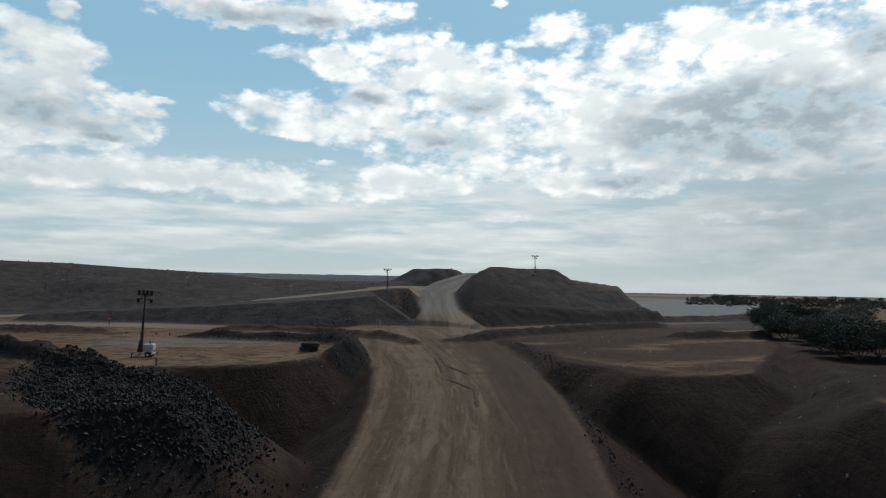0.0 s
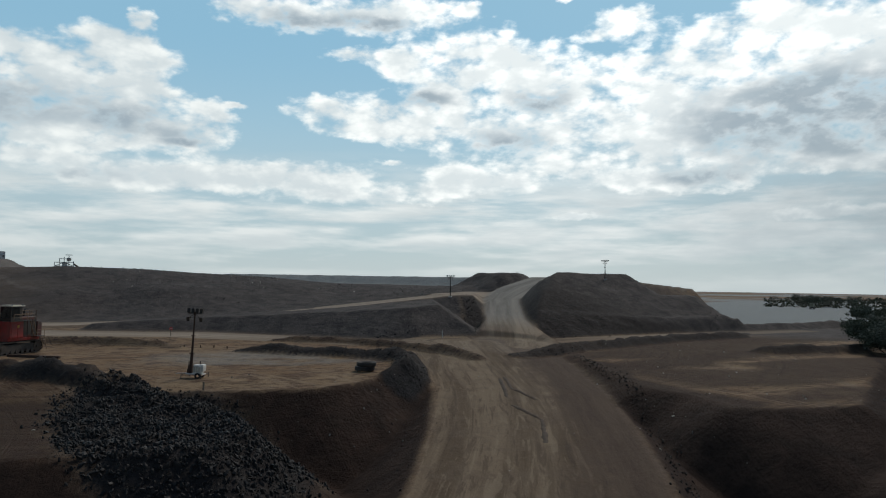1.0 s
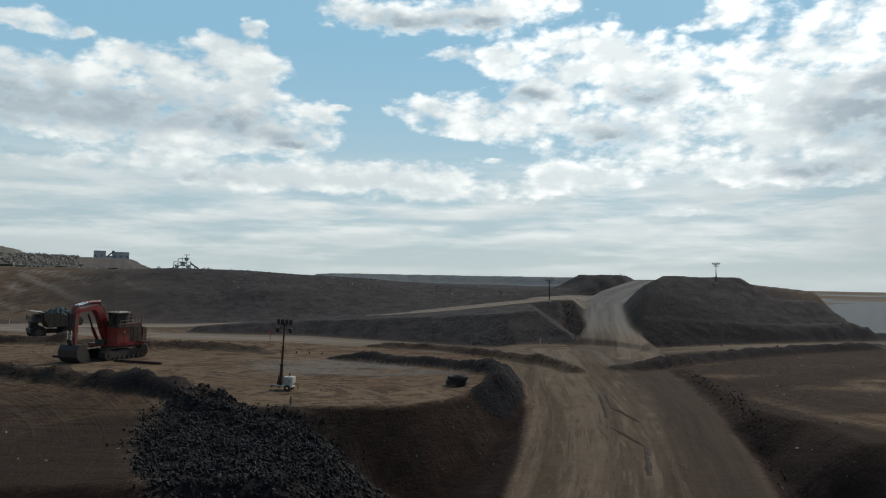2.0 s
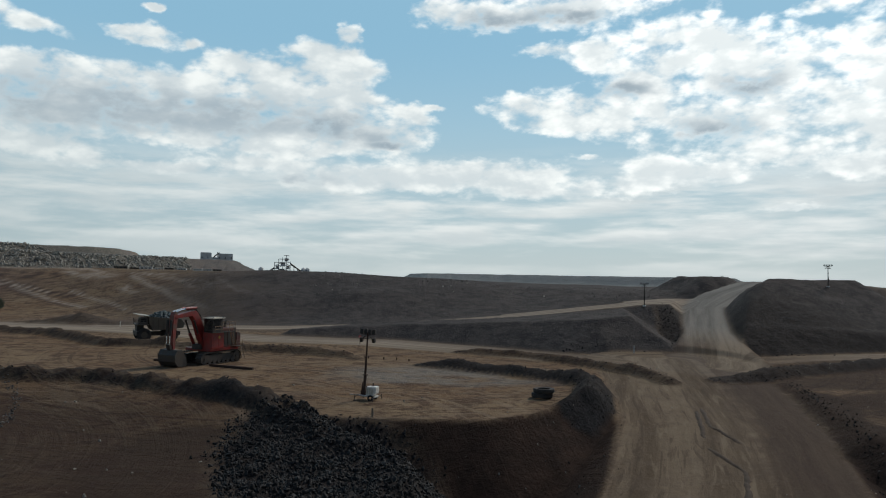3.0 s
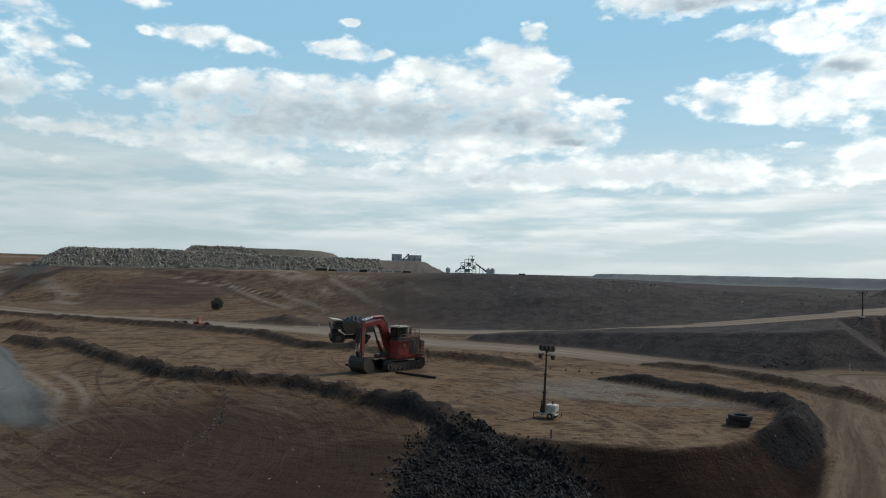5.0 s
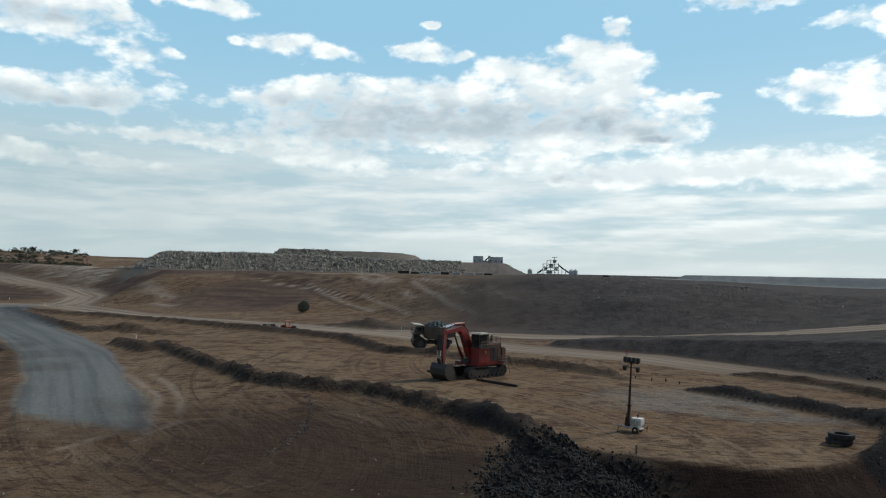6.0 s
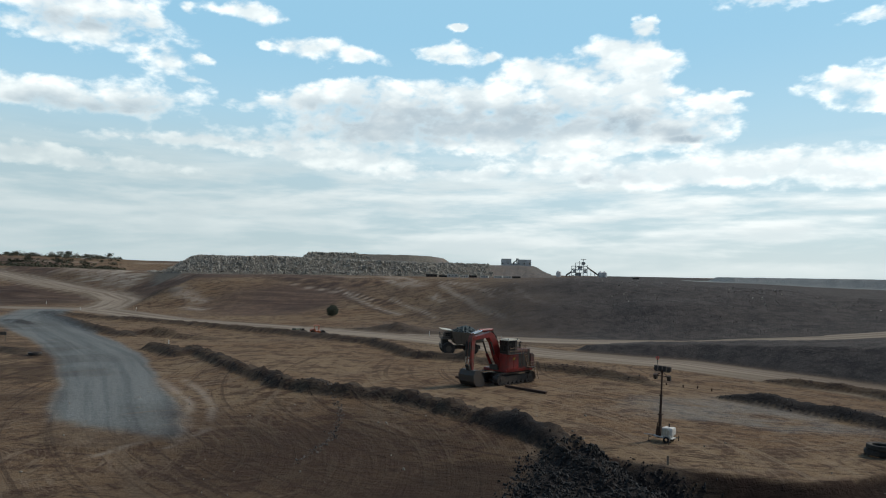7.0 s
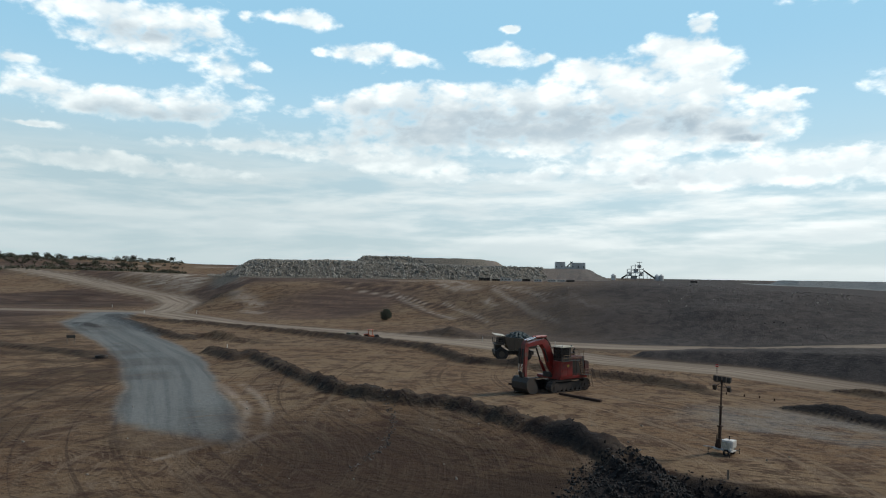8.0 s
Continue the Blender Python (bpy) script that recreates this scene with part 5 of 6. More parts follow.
def build_ridge(a, b, h, seed):
    """A low lumpy line of spilt dirt."""
    rng = random.Random(seed)
    a, b = Vector(a), Vector(b)
    side = Vector((-(b - a).y, (b - a).x)).normalized()
    n = max(4, round((b - a).length / 0.5))
    bm = bmesh.new()
    flat = []
    for k in range(n + 1):
        p = a.lerp(b, k / n) + side * rng.uniform(-0.08, 0.08)
        w, t = rng.uniform(0.3, 0.5), h * rng.uniform(0.6, 1.2) * min(1, 4 * min(k, n - k) / n + 0.2)
        flat += [(*(p + side * s * w), z) for s, z in ((-1, -0.12), (-0.4, t * 0.8), (0.2, t), (1, -0.12))]
    made = [bm.verts.new((x, y, g + z)) for (x, y, z), g in zip(flat, heights(flat))]
    rows = [made[k:k + 4] for k in range(0, len(made), 4)]
    for p, q in zip(rows, rows[1:]):
        for j in range(3):
            bm.faces.new((p[j], p[j + 1], q[j + 1], q[j]))
    return tagged(part("dirt_ridge", bm, SPILL, None, "", True), "low dark ridge of spilt dirt across the haul road", "dirt ridge", "spilt dirt ridges")


for k, (a, b) in enumerate((((36.4, -19.3), (35.8, -27.3)), ((41.4, -10.8), (40.9, -18.2)), ((35.8, -27.3), (31.0, -35.4)), ((43.9, -3.1), (38.0, -15.5)), ((45.2, -2.0), (41.4, -10.8)))):
    build_ridge(a, b, 0.16, k)

sign = thing("road_sign", "small round red and white sign on a post", "sign", turned(3.6, 76.5, 180))
bm = bmesh.new()
tube(bm, (0, 0, -0.1), (0, 0, 2.0), 0.06, seg=8)
part("post", bm, DARK_STEEL, sign)
bm = bmesh.new()
tube(bm, (0, -0.03, 1.7), (0, 0.03, 1.7), 0.34, seg=24)
plate = part("plate", bm, SIGN_RED, sign)
bm = bmesh.new()
box(bm, (0, 0.045, 1.7), (0.44, 0.02, 0.12))
part("bar", bm, WHITE, plate)


board = thing("site_sign", "small weathered sign board on two timber posts", "sign", turned(-164, 68.4, -60))
for y in (-0.9, 0.9):
    bm = bmesh.new()
    box(bm, (0, y, 1.2), (0.14, 0.14, 2.6), 0.02)
    part("post", bm, TIMBER, board)
bm = bmesh.new()
box(bm, (0.1, 0, 2.0), (0.05, 2.2, 0.9), 0.01)
part("panel", bm, TRUCK_GREY, board)


def build_utility(name, label, m, colour, load):
    ut = thing(name, label, "vehicle", m)
    bm = bmesh.new()
    slab(bm, [(-2.5, 0.55), (-2.5, 1.1), (-0.4, 1.1), (-0.3, 1.85), (0.95, 1.85), (1.45, 1.2), (2.45, 1.05), (2.5, 0.55)], -0.9, 0.9, 0.07)
    body = part("body", bm, colour, ut)
    for y in (-0.905, 0.905):
        bm = bmesh.new()
        slab(bm, [(-0.2, 1.2), (-0.15, 1.7), (0.85, 1.7), (1.2, 1.2)], y - 0.015, y + 0.015)
        part("side_window", bm, GLASS, body)
    first = None
    for x in (1.6, -1.6):
        for y in (-0.8, 0.8):
            if first is None:
                bm = bmesh.new()
                wheel_mesh(bm, 0.4, 0.28, 0.2, 16)
                first = part("wheel", bm, RUBBER, ut)
                first.matrix_basis = pose(x, y, 0.4)
            else:
                share("wheel", first, ut, pose(x, y, 0.4))
    bm = bmesh.new()
    box(bm, (-1.5, 0, 1.3 + load / 2), (1.9, 1.7, 0.3 + load), 0.08)
    part("tray_body", bm, CREAM if colour is WHITE else DRAB, ut)
    return ut


build_utility("utility_vehicle", "drab grey utility vehicle parked on the far edge of the pad", turned(-100.3, 115.6, 70), TRUCK_GREY, 0.5)
build_utility("service_truck", "small dark service truck on the grey gravel flat", turned(439, 252, 30) @ Matrix.Scale(1.5, 4), DARK_STEEL, 1.2)

roller = thing("compactor", "small orange compactor parked on the pad", "machine", turned(-94, 113.8, 30))
bm = bmesh.new()
slab(bm, [(-1.9, 0.7), (-1.9, 1.7), (-0.4, 1.9), (-0.3, 1.3), (1.2, 1.2), (1.3, 0.7)], -0.9, 0.9, 0.1)
part("body", bm, ORANGE, roller)
bm = bmesh.new()
tube(bm, (1.9, -1.0, 0.75), (1.9, 1.0, 0.75), 0.75, seg=24)
part("drum", bm, BUCKET_STEEL, roller)
for y in (-0.9, 0.9):
    bm = bmesh.new()
    wheel_mesh(bm, 0.75, 0.5, 0.35, 20)
    part("wheel", bm, RUBBER, roller).matrix_basis = pose(-1.2, y, 0.75)
bm = bmesh.new()
for x in (-0.6, 0.7):
    for y in (-0.75, 0.75):
        tube(bm, (x, y, 1.2), (x, y, 2.9), 0.06, seg=6)
box(bm, (0.05, 0, 2.95), (1.7, 1.8, 0.1), 0.03)
part("roll_frame", bm, ORANGE, roller)

# ---- plants ----


def build_tree(name, label, m, height, spread_r, seed, leaf, clumps=60, trunk=True, group="", low=0.32):
    """A tapered trunk that forks, with leaves in many small loose clumps."""
    rng = random.Random(seed)
    tree = thing(name, label, "tree" if trunk else "bush", m, group)
    bm = bmesh.new()
    tips = []
    tube(bm, (0, 0, -0.4), (0.1 * height * 0.2, 0, height * low), 0.035 * height, 0.024 * height, 8)
    for k in range(6):
        a = 2 * math.pi * (k + rng.uniform(-0.3, 0.3)) / 6
        r = spread_r * rng.uniform(0.35, 0.8)
        p = Vector((r * math.cos(a), r * math.sin(a), height * rng.uniform(0.6, 0.9)))
        mid = Vector((p.x * 0.45, p.y * 0.45, height * (low + 0.16)))
        tube(bm, (0.02 * height, 0, height * low * 0.9), mid, 0.018 * height, 0.012 * height, 6)
        tube(bm, mid, p, 0.012 * height, 0.004 * height, 5)
        tips += [p, mid.lerp(p, 0.6)]
    part("trunk", bm, BARK, tree)
    verts, faces = [], []
    for k in range(clumps):
        c = rng.choice(tips) + Vector((rng.gauss(0, 0.24) * spread_r, rng.gauss(0, 0.24) * spread_r, rng.gauss(0, 0.085) * height))
        c.z = max(c.z, height * low)
        if not trunk:
            d = Vector((rng.gauss(0, 1), rng.gauss(0, 1), rng.gauss(0, 1))).normalized() * rng.uniform(0.35, 0.95) ** 0.6
            c = Vector((d.x * spread_r * 0.85, d.y * spread_r * 0.85, height * (0.48 + 0.46 * d.z)))
        size = spread_r * rng.uniform(0.10, 0.24)
        for j in range(64):
            d = Vector((rng.gauss(0, 1), rng.gauss(0, 1), rng.gauss(0, 0.75)))
            p = c + d * size * 0.6
            u = Vector((rng.gauss(0, 1), rng.gauss(0, 1), rng.gauss(0, 1))).normalized()
            v = u.orthogonal().normalized()
            s = spread_r * rng.uniform(0.02, 0.05)
            n = len(verts)
            verts += [p - u * s, p + v * s * 0.7, p + u * s, p - v * s * 0.7]
            faces.append((n, n + 1, n + 2, n + 3))
    mesh = bpy.data.meshes.new("crown")
    mesh.from_pydata([tuple(v) for v in verts], [], faces)
    mesh.materials.append(leaf)
    crown = new("crown", mesh)
    crown.parent = tree
    tagged(crown, kind="stuff")
    return tree


bush = build_tree("round_bush", "dark round bush standing alone on the brown slope", turned(-124.7, 200.6, 0, -0.2), 5.4, 2.9, 3, LEAF, 170, False, "", 0.04)
GUM_LABEL = "dense dark green gum tree beside the cleared ground"
gums = [build_tree("gum_tree", GUM_LABEL, turned(172, 6, 0, -0.2), 7.4, 5.6, 11, LEAF, 260, True, "gum trees by the cut", 0.06),
        build_tree("gum_tree", GUM_LABEL, turned(144, -12, 0, -0.2), 6.2, 5.2, 12, LEAF, 240, True, "gum trees by the cut", 0.05)]
spots = random.Random(4)
GUM_PLACES = [(150, 2), (133, -13), (98, -40), (112, -26), (139, 6), (131, -5), (100, -34), (126, -16), (106, -36), (258, 90), (182, 26), (330, 130), (104, -58), (140, -26), (196, 24), (230, 60), (290, 100), (86, -60), (118, -44)]
GUM_SIZE = [0.9, 0.85, 0.9, 0.85, 0.85, 0.9, 0.85, 0.9, 0.95, 0.7, 0.8, 0.7, 0.9, 0.9, 0.6, 0.8, 0.8, 0.9, 0.9]
for k, (x, y) in enumerate(GUM_PLACES):
    copy_thing(gums[0 if (x, y) in ((150, 2), (182, 26), (258, 90), (196, 24)) else 1], turned(x + spots.uniform(-2, 2), y + spots.uniform(-2, 2), spots.uniform(0, 360), -0.2) @ Matrix.Scale(GUM_SIZE[k], 4))
far_gums = [build_tree("far_tree", "distant dark gum tree on the paddock edge", turned(700, 240, 0), 11.0, 6.5, 21, LEAF, 40, True, "distant trees", 0.14),
            build_tree("far_tree", "distant dark gum tree on the paddock edge", turned(760, 300, 0), 8.0, 6.0, 22, DRY_LEAF, 36, True, "distant trees", 0.10)]
for k in range(210):
    if k < 80:
        a, d = radians(-51 - 14 * spots.random()), spots.uniform(620, 1250)
    elif k < 100:
        a, d = radians(-51 - 11 * spots.random()), spots.uniform(520, 900)
    else:
        a, d = radians(37 + 16 * spots.random() ** 0.7), spots.uniform(860, 1250)
    x, y = -5 - d * math.sin(a), -92 + d * math.cos(a)
    copy_thing(far_gums[k % 2], turned(x, y, spots.uniform(0, 360), -0.6) @ Matrix.Scale(spots.uniform(0.45, 0.95), 4))



def build_scrub(name, label, az0, az1, d0, d1, n, seed):
    """Low grey-green scrub along a ridge, as loose leaf clumps."""
    rng = np.random.default_rng(seed)
    az, d = np.radians(rng.uniform(az0, az1, n)), rng.uniform(d0, d1, n)
    x, y = -5 - d * np.sin(az), -92 + d * np.cos(az)
    thick = turbulence(x, y, 60, 3, seed) > -0.25
    x, y = x[thick], y[thick]
    z = terrain(x, y)[0]
    verts, faces = [], []
    for px, py, pz in zip(x, y, z):
        r, h = rng.uniform(1.2, 3.0), rng.uniform(1.2, 4.2)
        for k in range(16):
            q = rng.normal(0, 0.5, 3)
            c = np.array([px, py, pz + 0.45 * h]) + q * (r, r, h * 0.5)
            u, v = rng.normal(0, 1, 3), rng.normal(0, 1, 3)
            u, v = u / np.linalg.norm(u) * r * 0.38, v / np.linalg.norm(v) * r * 0.3
            k0 = len(verts)
            verts += [tuple(c - u), tuple(c + v), tuple(c + u), tuple(c - v)]
            faces.append((k0, k0 + 1, k0 + 2, k0 + 3))
    mesh = bpy.data.meshes.new(name)
    mesh.from_pydata(verts, [], faces)
    mesh.materials.append(DRY_LEAF)
    return tagged(new(name, mesh), label, "scrub", kind="stuff")


build_scrub("scrub", "low grey-green scrub along the western ridge", 37.5, 56, 780, 1150, 1500, 101)
build_scrub("scrub", "low scrub along the eastern horizon", -64, -49, 600, 1300, 900, 102)

# ---- works in the distance ----


def polar(az, d):
    return -5 - d * math.sin(radians(az)), -92 + d * math.cos(radians(az))


def build_shed(m, w, depth, h, bays):
    shed = thing("processing_shed", "long pale processing shed on the skyline", "building", m)
    bm = bmesh.new()
    box(bm, (-w * 0.33, 0, h / 2 - 1.5), (w * 0.34, depth, h + 3), 0.15)
    box(bm, (w * 0.27, 0, h / 2 - 1.8), (w * 0.46, depth, h + 2.4), 0.15)
    box(bm, (0, 0, h * 0.2 - 1.5), (w * 0.4, depth * 0.8, h * 0.4 + 3), 0.1)
    walls = part("wall", bm, CONCRETE, shed)
    for k in range(bays):
        bm = bmesh.new()
        box(bm, (-w * 0.45 + w * 0.9 * k / (bays - 1), -depth / 2 - 0.08, h * 0.35), (w * 0.03, 0.16, h * 0.2))
        part("opening", bm, DARK_STEEL, walls)
    bm = bmesh.new()
    tube(bm, (-w * 0.1, 0, h * 0.4), (w * 0.08, 0, h * 1.05), 0.5, seg=6)
    tube(bm, (w * 0.02, 0, h * 0.3), (w * 0.02, 0, h * 1.1), 0.3, seg=6)
    part("conveyor", bm, DARK_STEEL, shed)
    return shed


sx, sy = polar(7.95, 640)
build_shed(pose(sx, sy, 27.0, 0, 0, 8), 26, 12, 6.4, 6)


def build_plant(m):
    """A lattice of steel floors, tanks and conveyors."""
    pl = thing("crushing_plant", "steel crushing plant with platforms on the skyline", "plant", m)
    bm = bmesh.new()
    for x in (-7, -3.5, 0, 3.5, 7):
        for y in (-4, 4):
            top = {-7: 9, -3.5: 12, 0: 13.5, 3.5: 15.5, 7: 10}[x]
            tube(bm, (x, y, -3), (x, y, top), 0.28, seg=6)
    for z in (3, 6, 9):
        for y in (-4, 4):
            tube(bm, (-7, y, z), (7, y, z), 0.22, seg=6)
            tube(bm, (-7, y, z - 3), (0, y, z), 0.15, seg=6)
            tube(bm, (7, y, z - 3), (0, y, z), 0.15, seg=6)
    part("frame", bm, HAZED_STEEL, pl)
    for z, x0, x1 in ((3, -7, 7), (6, -7, 7), (9, -7, 6), (12, -3.5, 6), (15.3, 1, 6)):
        bm = bmesh.new()
        box(bm, ((x0 + x1) / 2, 0, z), (x1 - x0, 9, 0.3))
        part("platform", bm, CONCRETE, pl)
    for x, z, s in ((-4.5, 4.6, 3.0), (0.5, 7.4, 4.0), (3.5, 11.5, 3.2), (-1.0, 1.4, 5.0), (5.2, 4.4, 2.6)):
        bm = bmesh.new()
        box(bm, (x, 0, z), (s, 6, 2.8), 0.2)
        part("hopper", bm, CONCRETE, pl)
    for a, b in (((-7, 0, 4), (-12, 0, 0.5)), ((7, 0, 8), (17, 0, 1.0))):
        bm = bmesh.new()
        tube(bm, a, b, 0.7, seg=6)
        for k in range(3):
            p = Vector(a).lerp(Vector(b), (k + 1) / 3)
            tube(bm, p, (p.x, p.y, -3), 0.25, seg=6)
        part("conveyor", bm, DARK_STEEL, pl)
    for x in (-19, 19, 22.5):
        bm = bmesh.new()
        tube(bm, (x, 0, -3), (x, 0, 3.2), 2.2, seg=12)
        tube(bm, (x, 0, 3.2), (x, 0, 4.6), 2.2, 0.4, 12)
        part("bin", bm, CONCRETE, pl)
    return pl


px_, py_ = polar(3.05, 880)
build_plant(pose(px_, py_, 19.0, 0, 0, 3) @ Matrix.Scale(1.3, 4))


def build_container(m, mat, label):
    ob = thing("site_office", label, "building", m, "site offices")
    bm = bmesh.new()
    box(bm, (0, 0, 1.4), (10, 3, 2.8), 0.08)
    body = part("wall", bm, mat, ob)
    for k in range(3):
        bm = bmesh.new()
        box(bm, (-3 + 3 * k, -1.52, 1.6), (1.2, 0.06, 1.0))
        part("window", bm, GLASS, body)
    bm = bmesh.new()
    box(bm, (0, 0, 2.87), (10.4, 3.4, 0.14), 0.03)
    part("roof", bm, mat, ob)
    return ob


def yard(az, d):
    x, y = polar(az, d)
    return pose(x, y, ground_at(x, y) - 0.1, 0, 0, az + spots.uniform(-15, 15)) @ Matrix.Scale(0.72, 4)


offices = [build_container(yard(12.9, 472), WHITE, "low white site office at the foot of the rock dump"),
           build_container(yard(14.6, 474), DARK_STEEL, "low dark site office at the foot of the rock dump")]
for k, az in enumerate((12.0, 10.4, 11.3, 9.3, 8.6, 7.9, 13.7)):
    copy_thing(offices[(0, 0, 1, 0, 0, 1, 1)[k]], yard(az, 468 + 4 * (k % 3)))
copy_thing(offices[1], yard(-1.2, 600))

# ---- loose rock ----


def rock_meshes(n, seed):
    """Broken stones with flat faces, about a metre across, as vertices and triangles."""
    rng = random.Random(seed)
    out = []
    for k in range(n):
        bm = bmesh.new()
        bmesh.ops.create_icosphere(bm, subdivisions=1, radius=0.5)
        pts = [v.co.copy() for v in bm.verts]
        for v in bm.verts:
            v.co *= rng.uniform(0.62, 1.1)
        bm.free()
        b2 = bmesh.new()
        for p in rng.sample(pts, 12):
            b2.verts.new(Vector((p.x * rng.uniform(0.9, 1.5), p.y * rng.uniform(0.5, 0.9), p.z * rng.uniform(0.3, 0.6))))
        bmesh.ops.convex_hull(b2, input=b2.verts)
        loose = [v for v in b2.verts if not v.link_faces]
        bmesh.ops.delete(b2, geom=loose, context="VERTS")
        bmesh.ops.triangulate(b2, faces=b2.faces)
        b2.verts.index_update()
        out.append((np.array([v.co[:] for v in b2.verts]), np.array([[v.index for v in f.verts] for f in b2.faces])))
        b2.free()
    return out


KINDS = rock_meshes(12, 8)


def rock_field(name, label, category, spots_xyz, sizes, mat, singles, seed, parent=None):
    """Stones at the given places: the first ones each an object, the rest one mesh."""
    rng = np.random.default_rng(seed)
    if parent is None:
        parent = new(name)
        parent.matrix_basis = Matrix.Translation(spots_xyz[0])
        tagged(parent, label, category)
    inv = parent.matrix_basis.inverted()
    single = []
    for v, f in KINDS:
        mesh = bpy.data.meshes.new("rock")
        mesh.from_pydata(v.tolist(), [], f.tolist())
        mesh.materials.append(mat)
        single.append(mesh)
    for k in range(min(singles, len(sizes))):
        ob = new("rock", single[k % len(single)])
        ob.parent = parent
        turn = Euler(rng.uniform(0, 6.28, 3)).to_matrix().to_4x4()
        ob.matrix_basis = inv @ Matrix.Translation(spots_xyz[k]) @ turn @ Matrix.Scale(float(sizes[k]), 4)
    vs, fs, base = [], [], 0
    for k in range(singles, len(sizes)):
        v, f = KINDS[k % len(KINDS)]
        turn = np.array(Euler(rng.uniform(0, 6.28, 3)).to_matrix())
        vs.append(v @ turn.T * sizes[k] + spots_xyz[k])
        fs.append(f + base)
        base += len(v)
    if vs:
        mesh = bpy.data.meshes.new("loose_rock")
        mesh.from_pydata((np.concatenate(vs) - np.array(parent.matrix_basis.translation)).tolist(), [], np.concatenate(fs).tolist())
        mesh.materials.append(mat)
        ob = new("loose_rock", mesh)
        ob.parent = parent
        tagged(ob, kind="stuff")
    return parent


def scatter(n, x0, x1, y0, y1, mask, lo, hi, seed, power=2.2):
    """Random places where mask(x, y, masks, z) is high, with sizes of which most are small."""
    rng = np.random.default_rng(seed)
    x, y = rng.uniform(x0, x1, n), rng.uniform(y0, y1, n)
    z, masks = terrain(x, y)
    keep = rng.random(n) < mask(x, y, masks, z)
    size = lo + (hi - lo) * rng.random(n) ** power
    sel = np.nonzero(keep)[0]
    sel = sel[np.argsort(-size[sel])]
    return np.stack([x, y, z + 0.05 * size], 1)[sel], size[sel]


def tip_mask(x, y, mk, z):
    r = np.hypot((x + 4.0) / 13.0, (y + 30) / 20)
    return smooth(1.1, 0.6, r + 0.16 * turbulence(x, y, 6, 2, 71)) * smooth(-3, 0.5, x + 13.5 - 0.27 * np.maximum(-27 - y, 0) + 1.5 * turbulence(x, y, 4, 2, 72)) * 0.9


p, s = scatter(80000, -18, 12, -54, -9, tip_mask, 0.08, 0.60, 1, 5.0)
rock_field("rock_pile", "heap of broken black rock tipped at the end of the ridge", "rock pile", p, s, BLACK_ROCK, 300, 1)


def berm_mask(x, y, mk, z):
    return mk["black"] * 0.55 * (1 - tip_mask(x, y, mk, z))


p, s = scatter(60000, -105, 80, -20, 75, berm_mask, 0.08, 0.42, 2, 3.8)
rock_field("berm_rubble", "dark rubble strewn along the windrow berms", "rubble", p, s, BLACK_ROCK, 120, 2)


def ditch_mask(x, y, mk, z):
    d, side, along, lv = to_line(x, y, MAIN_ROAD)
    hw = np.interp(along, [0, 25, 60, 110, 260], [16, 13.5, 11.7, 10.9, 10.5])
    right = (side > 0) * np.exp(-((d - hw - 2.2) / 1.0) ** 2) * smooth(14, 30, along)
    left = (side < 0) * np.exp(-((d - hw - 3.5) / 3.0) ** 2) * 0.06
    return right + left


p, s = scatter(60000, -25, 70, -110, 30, ditch_mask, 0.10, 0.42, 3, 2.6)
rock_field("ditch_rubble", "broken rock lining the edge of the haul road", "rubble", p, s, BLACK_ROCK, 150, 3)


def flat_mask(x, y, mk, z):
    return 0.012 + 0.05 * mk["brown"] + 0.1 * smooth(0.2, 0.7, turbulence(x, y, 14, 3, 81)) * (1 - mk["road"])


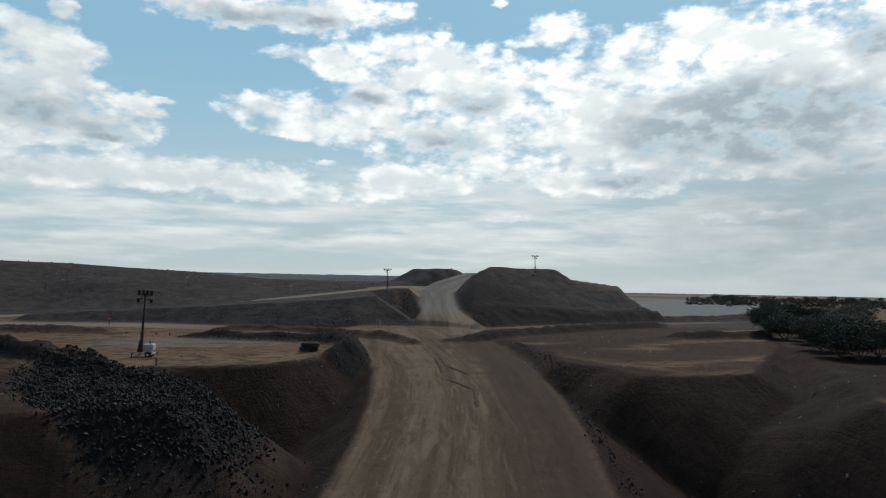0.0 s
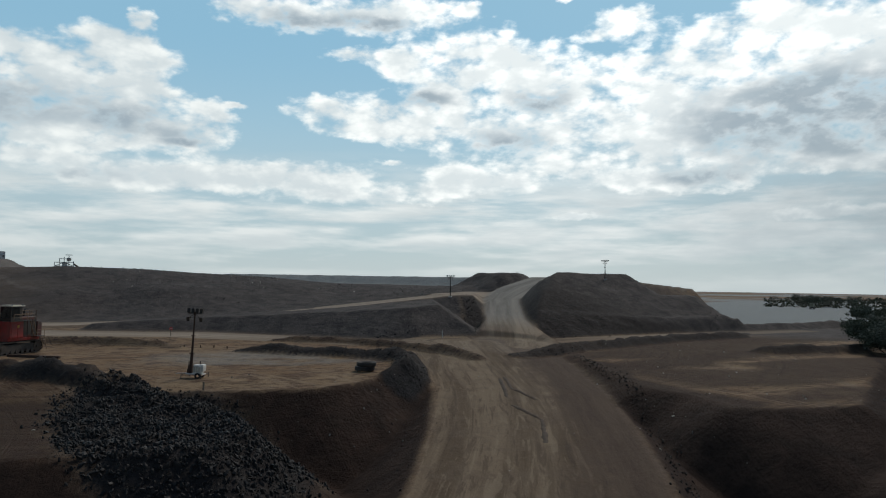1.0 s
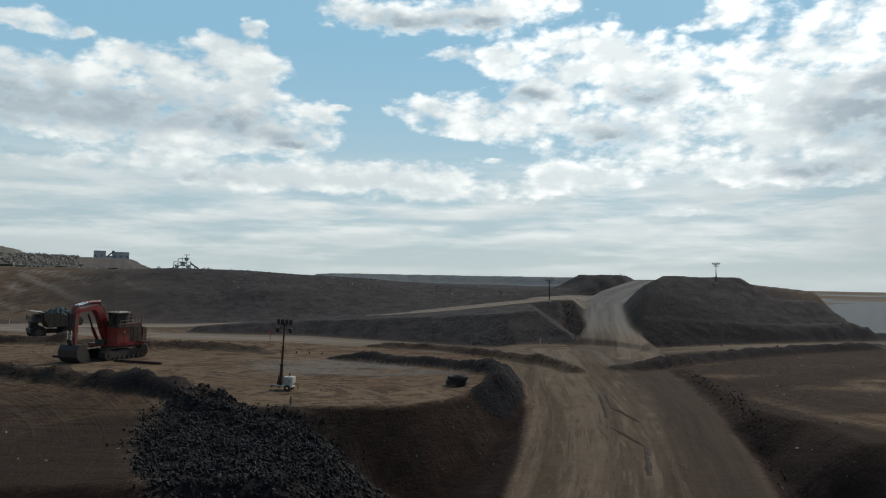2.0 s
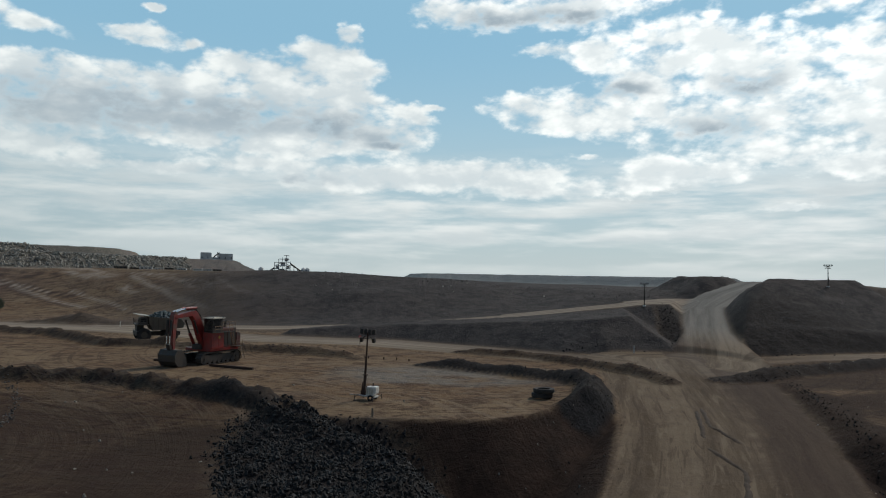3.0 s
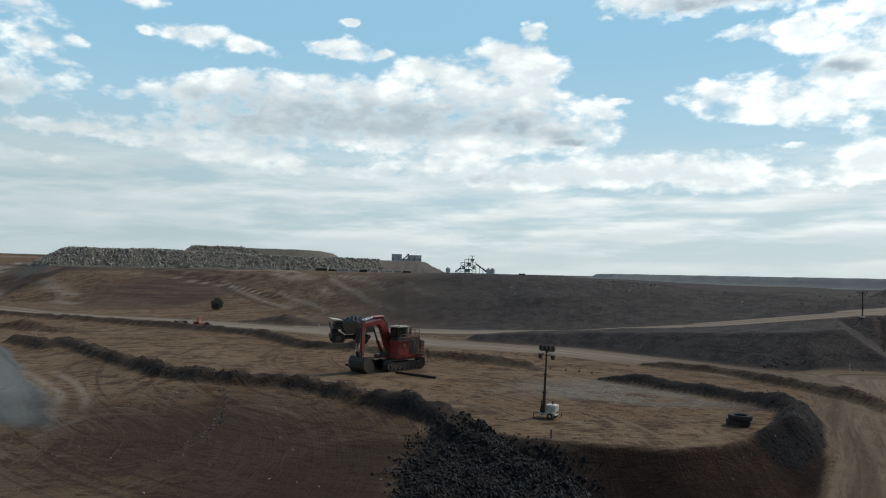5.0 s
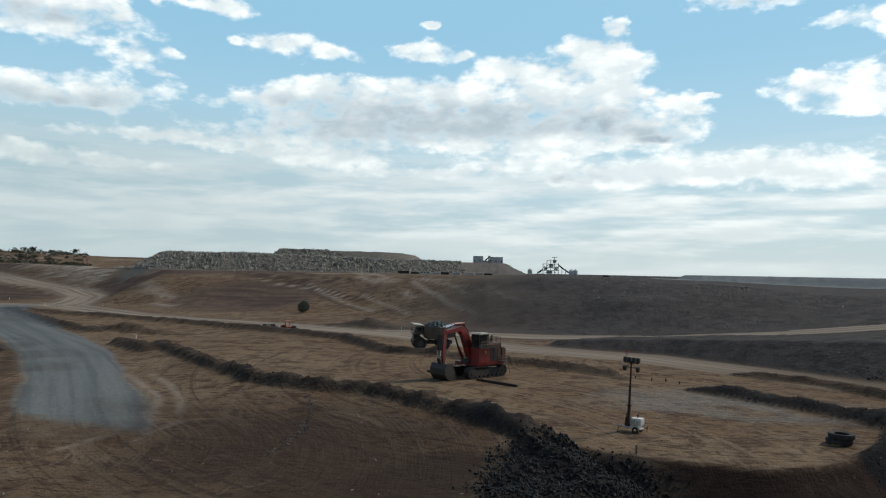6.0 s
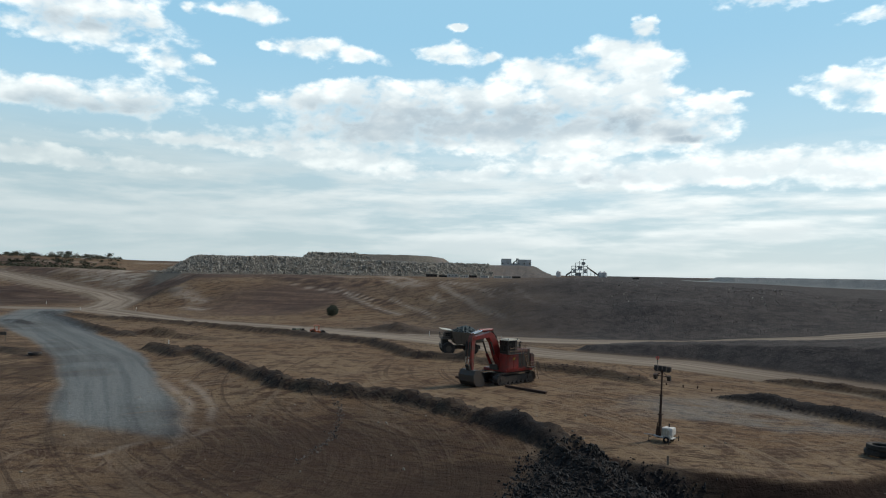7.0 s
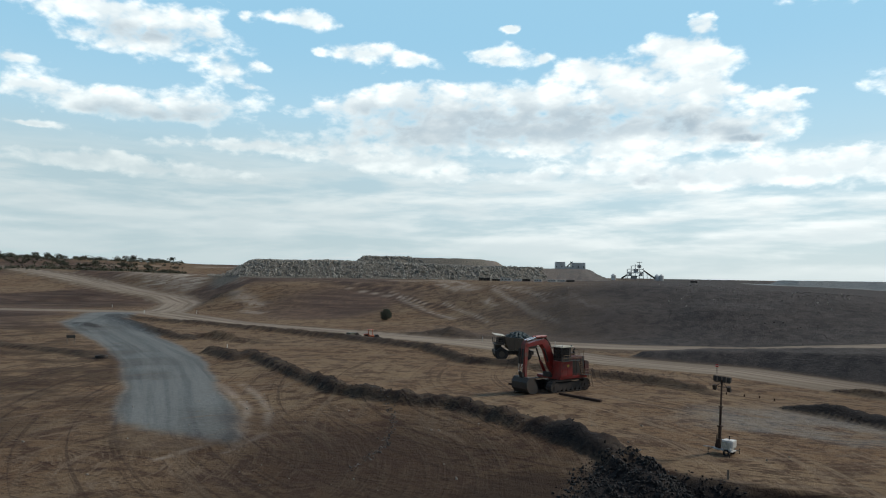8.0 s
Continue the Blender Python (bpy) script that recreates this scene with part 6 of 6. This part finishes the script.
p, s = scatter(12000, -90, 110, -70, 30, flat_mask, 0.10, 0.5, 4, 4.0)
rock_field("scattered_stones", "small stones scattered over the scraped ground", "stones", p, s, PALE_ROCK, 60, 4)


def dump_mask(x, y, mk, z):
    return mk["stones"] * smooth(17.0, 18.2, z)


p, s = scatter(42000, -365, -95, 320, 500, dump_mask, 0.6, 2.8, 5, 2.2)
rock_field("boulder_dump", "long dump of pale grey boulders on the skyline", "rock dump", p, s, PALE_ROCK, 300, 5)


def foot_mask(x, y, mk, z):
    return (1 - mk["road"]) * (0.5 * np.exp(-((inside(x, y, MOUND) - 2) / 2.0) ** 2) * smooth(35, 45, x) + 0.3 * np.exp(-((inside(x, y, HILL) - 1) / 2.0) ** 2))


p, s = scatter(14000, 30, 170, 40, 110, foot_mask, 0.15, 0.7, 6, 2.8)
rock_field("mound_rubble", "broken rock along the foot of the black mound", "rubble", p, s, BLACK_ROCK, 60, 6)


def slope_mask(x, y, mk, z):
    return mk["shale"] * smooth(-0.1, 0.5, turbulence(x, y, 30, 3, 83)) * smooth(1, 4, z)


p, s = scatter(7000, -90, 190, 120, 240, slope_mask, 0.15, 0.7, 7, 3.0)
rock_field("slope_rubble", "loose grey rubble strewn down the dark far slope", "rubble", p, s, SLATE_ROCK, 40, 7)


def face_mask(x, y, mk, z):
    return 0.9 * mk["shale"] * smooth(0.1, 0.6, turbulence(x, y, 24, 3, 84)) * smooth(4, 9, z)


p, s = scatter(5000, -110, 190, 120, 250, face_mask, 0.2, 1.0, 8, 2.8)
rock_field("pale_rubble", "pale stones lying on the dark far slope", "rubble", p, s, PALE_ROCK, 40, 8)


def windrow_mask(x, y, mk, z):
    d = to_line(x, y, [(-56, 18), (-46.5, 11.7), (-41.2, 2.1), (-37.5, -10.9), (-36.6, -21.5)])[0]
    return np.exp(-(d / 0.45) ** 2) * 0.9


p, s = scatter(16000, -60, -32, -24, 20, windrow_mask, 0.08, 0.42, 9, 2.6)
rock_field("windrow_stones", "thin curved row of dusty stones on scraped ground", "stones", p, s, SLATE_ROCK, 60, 9)
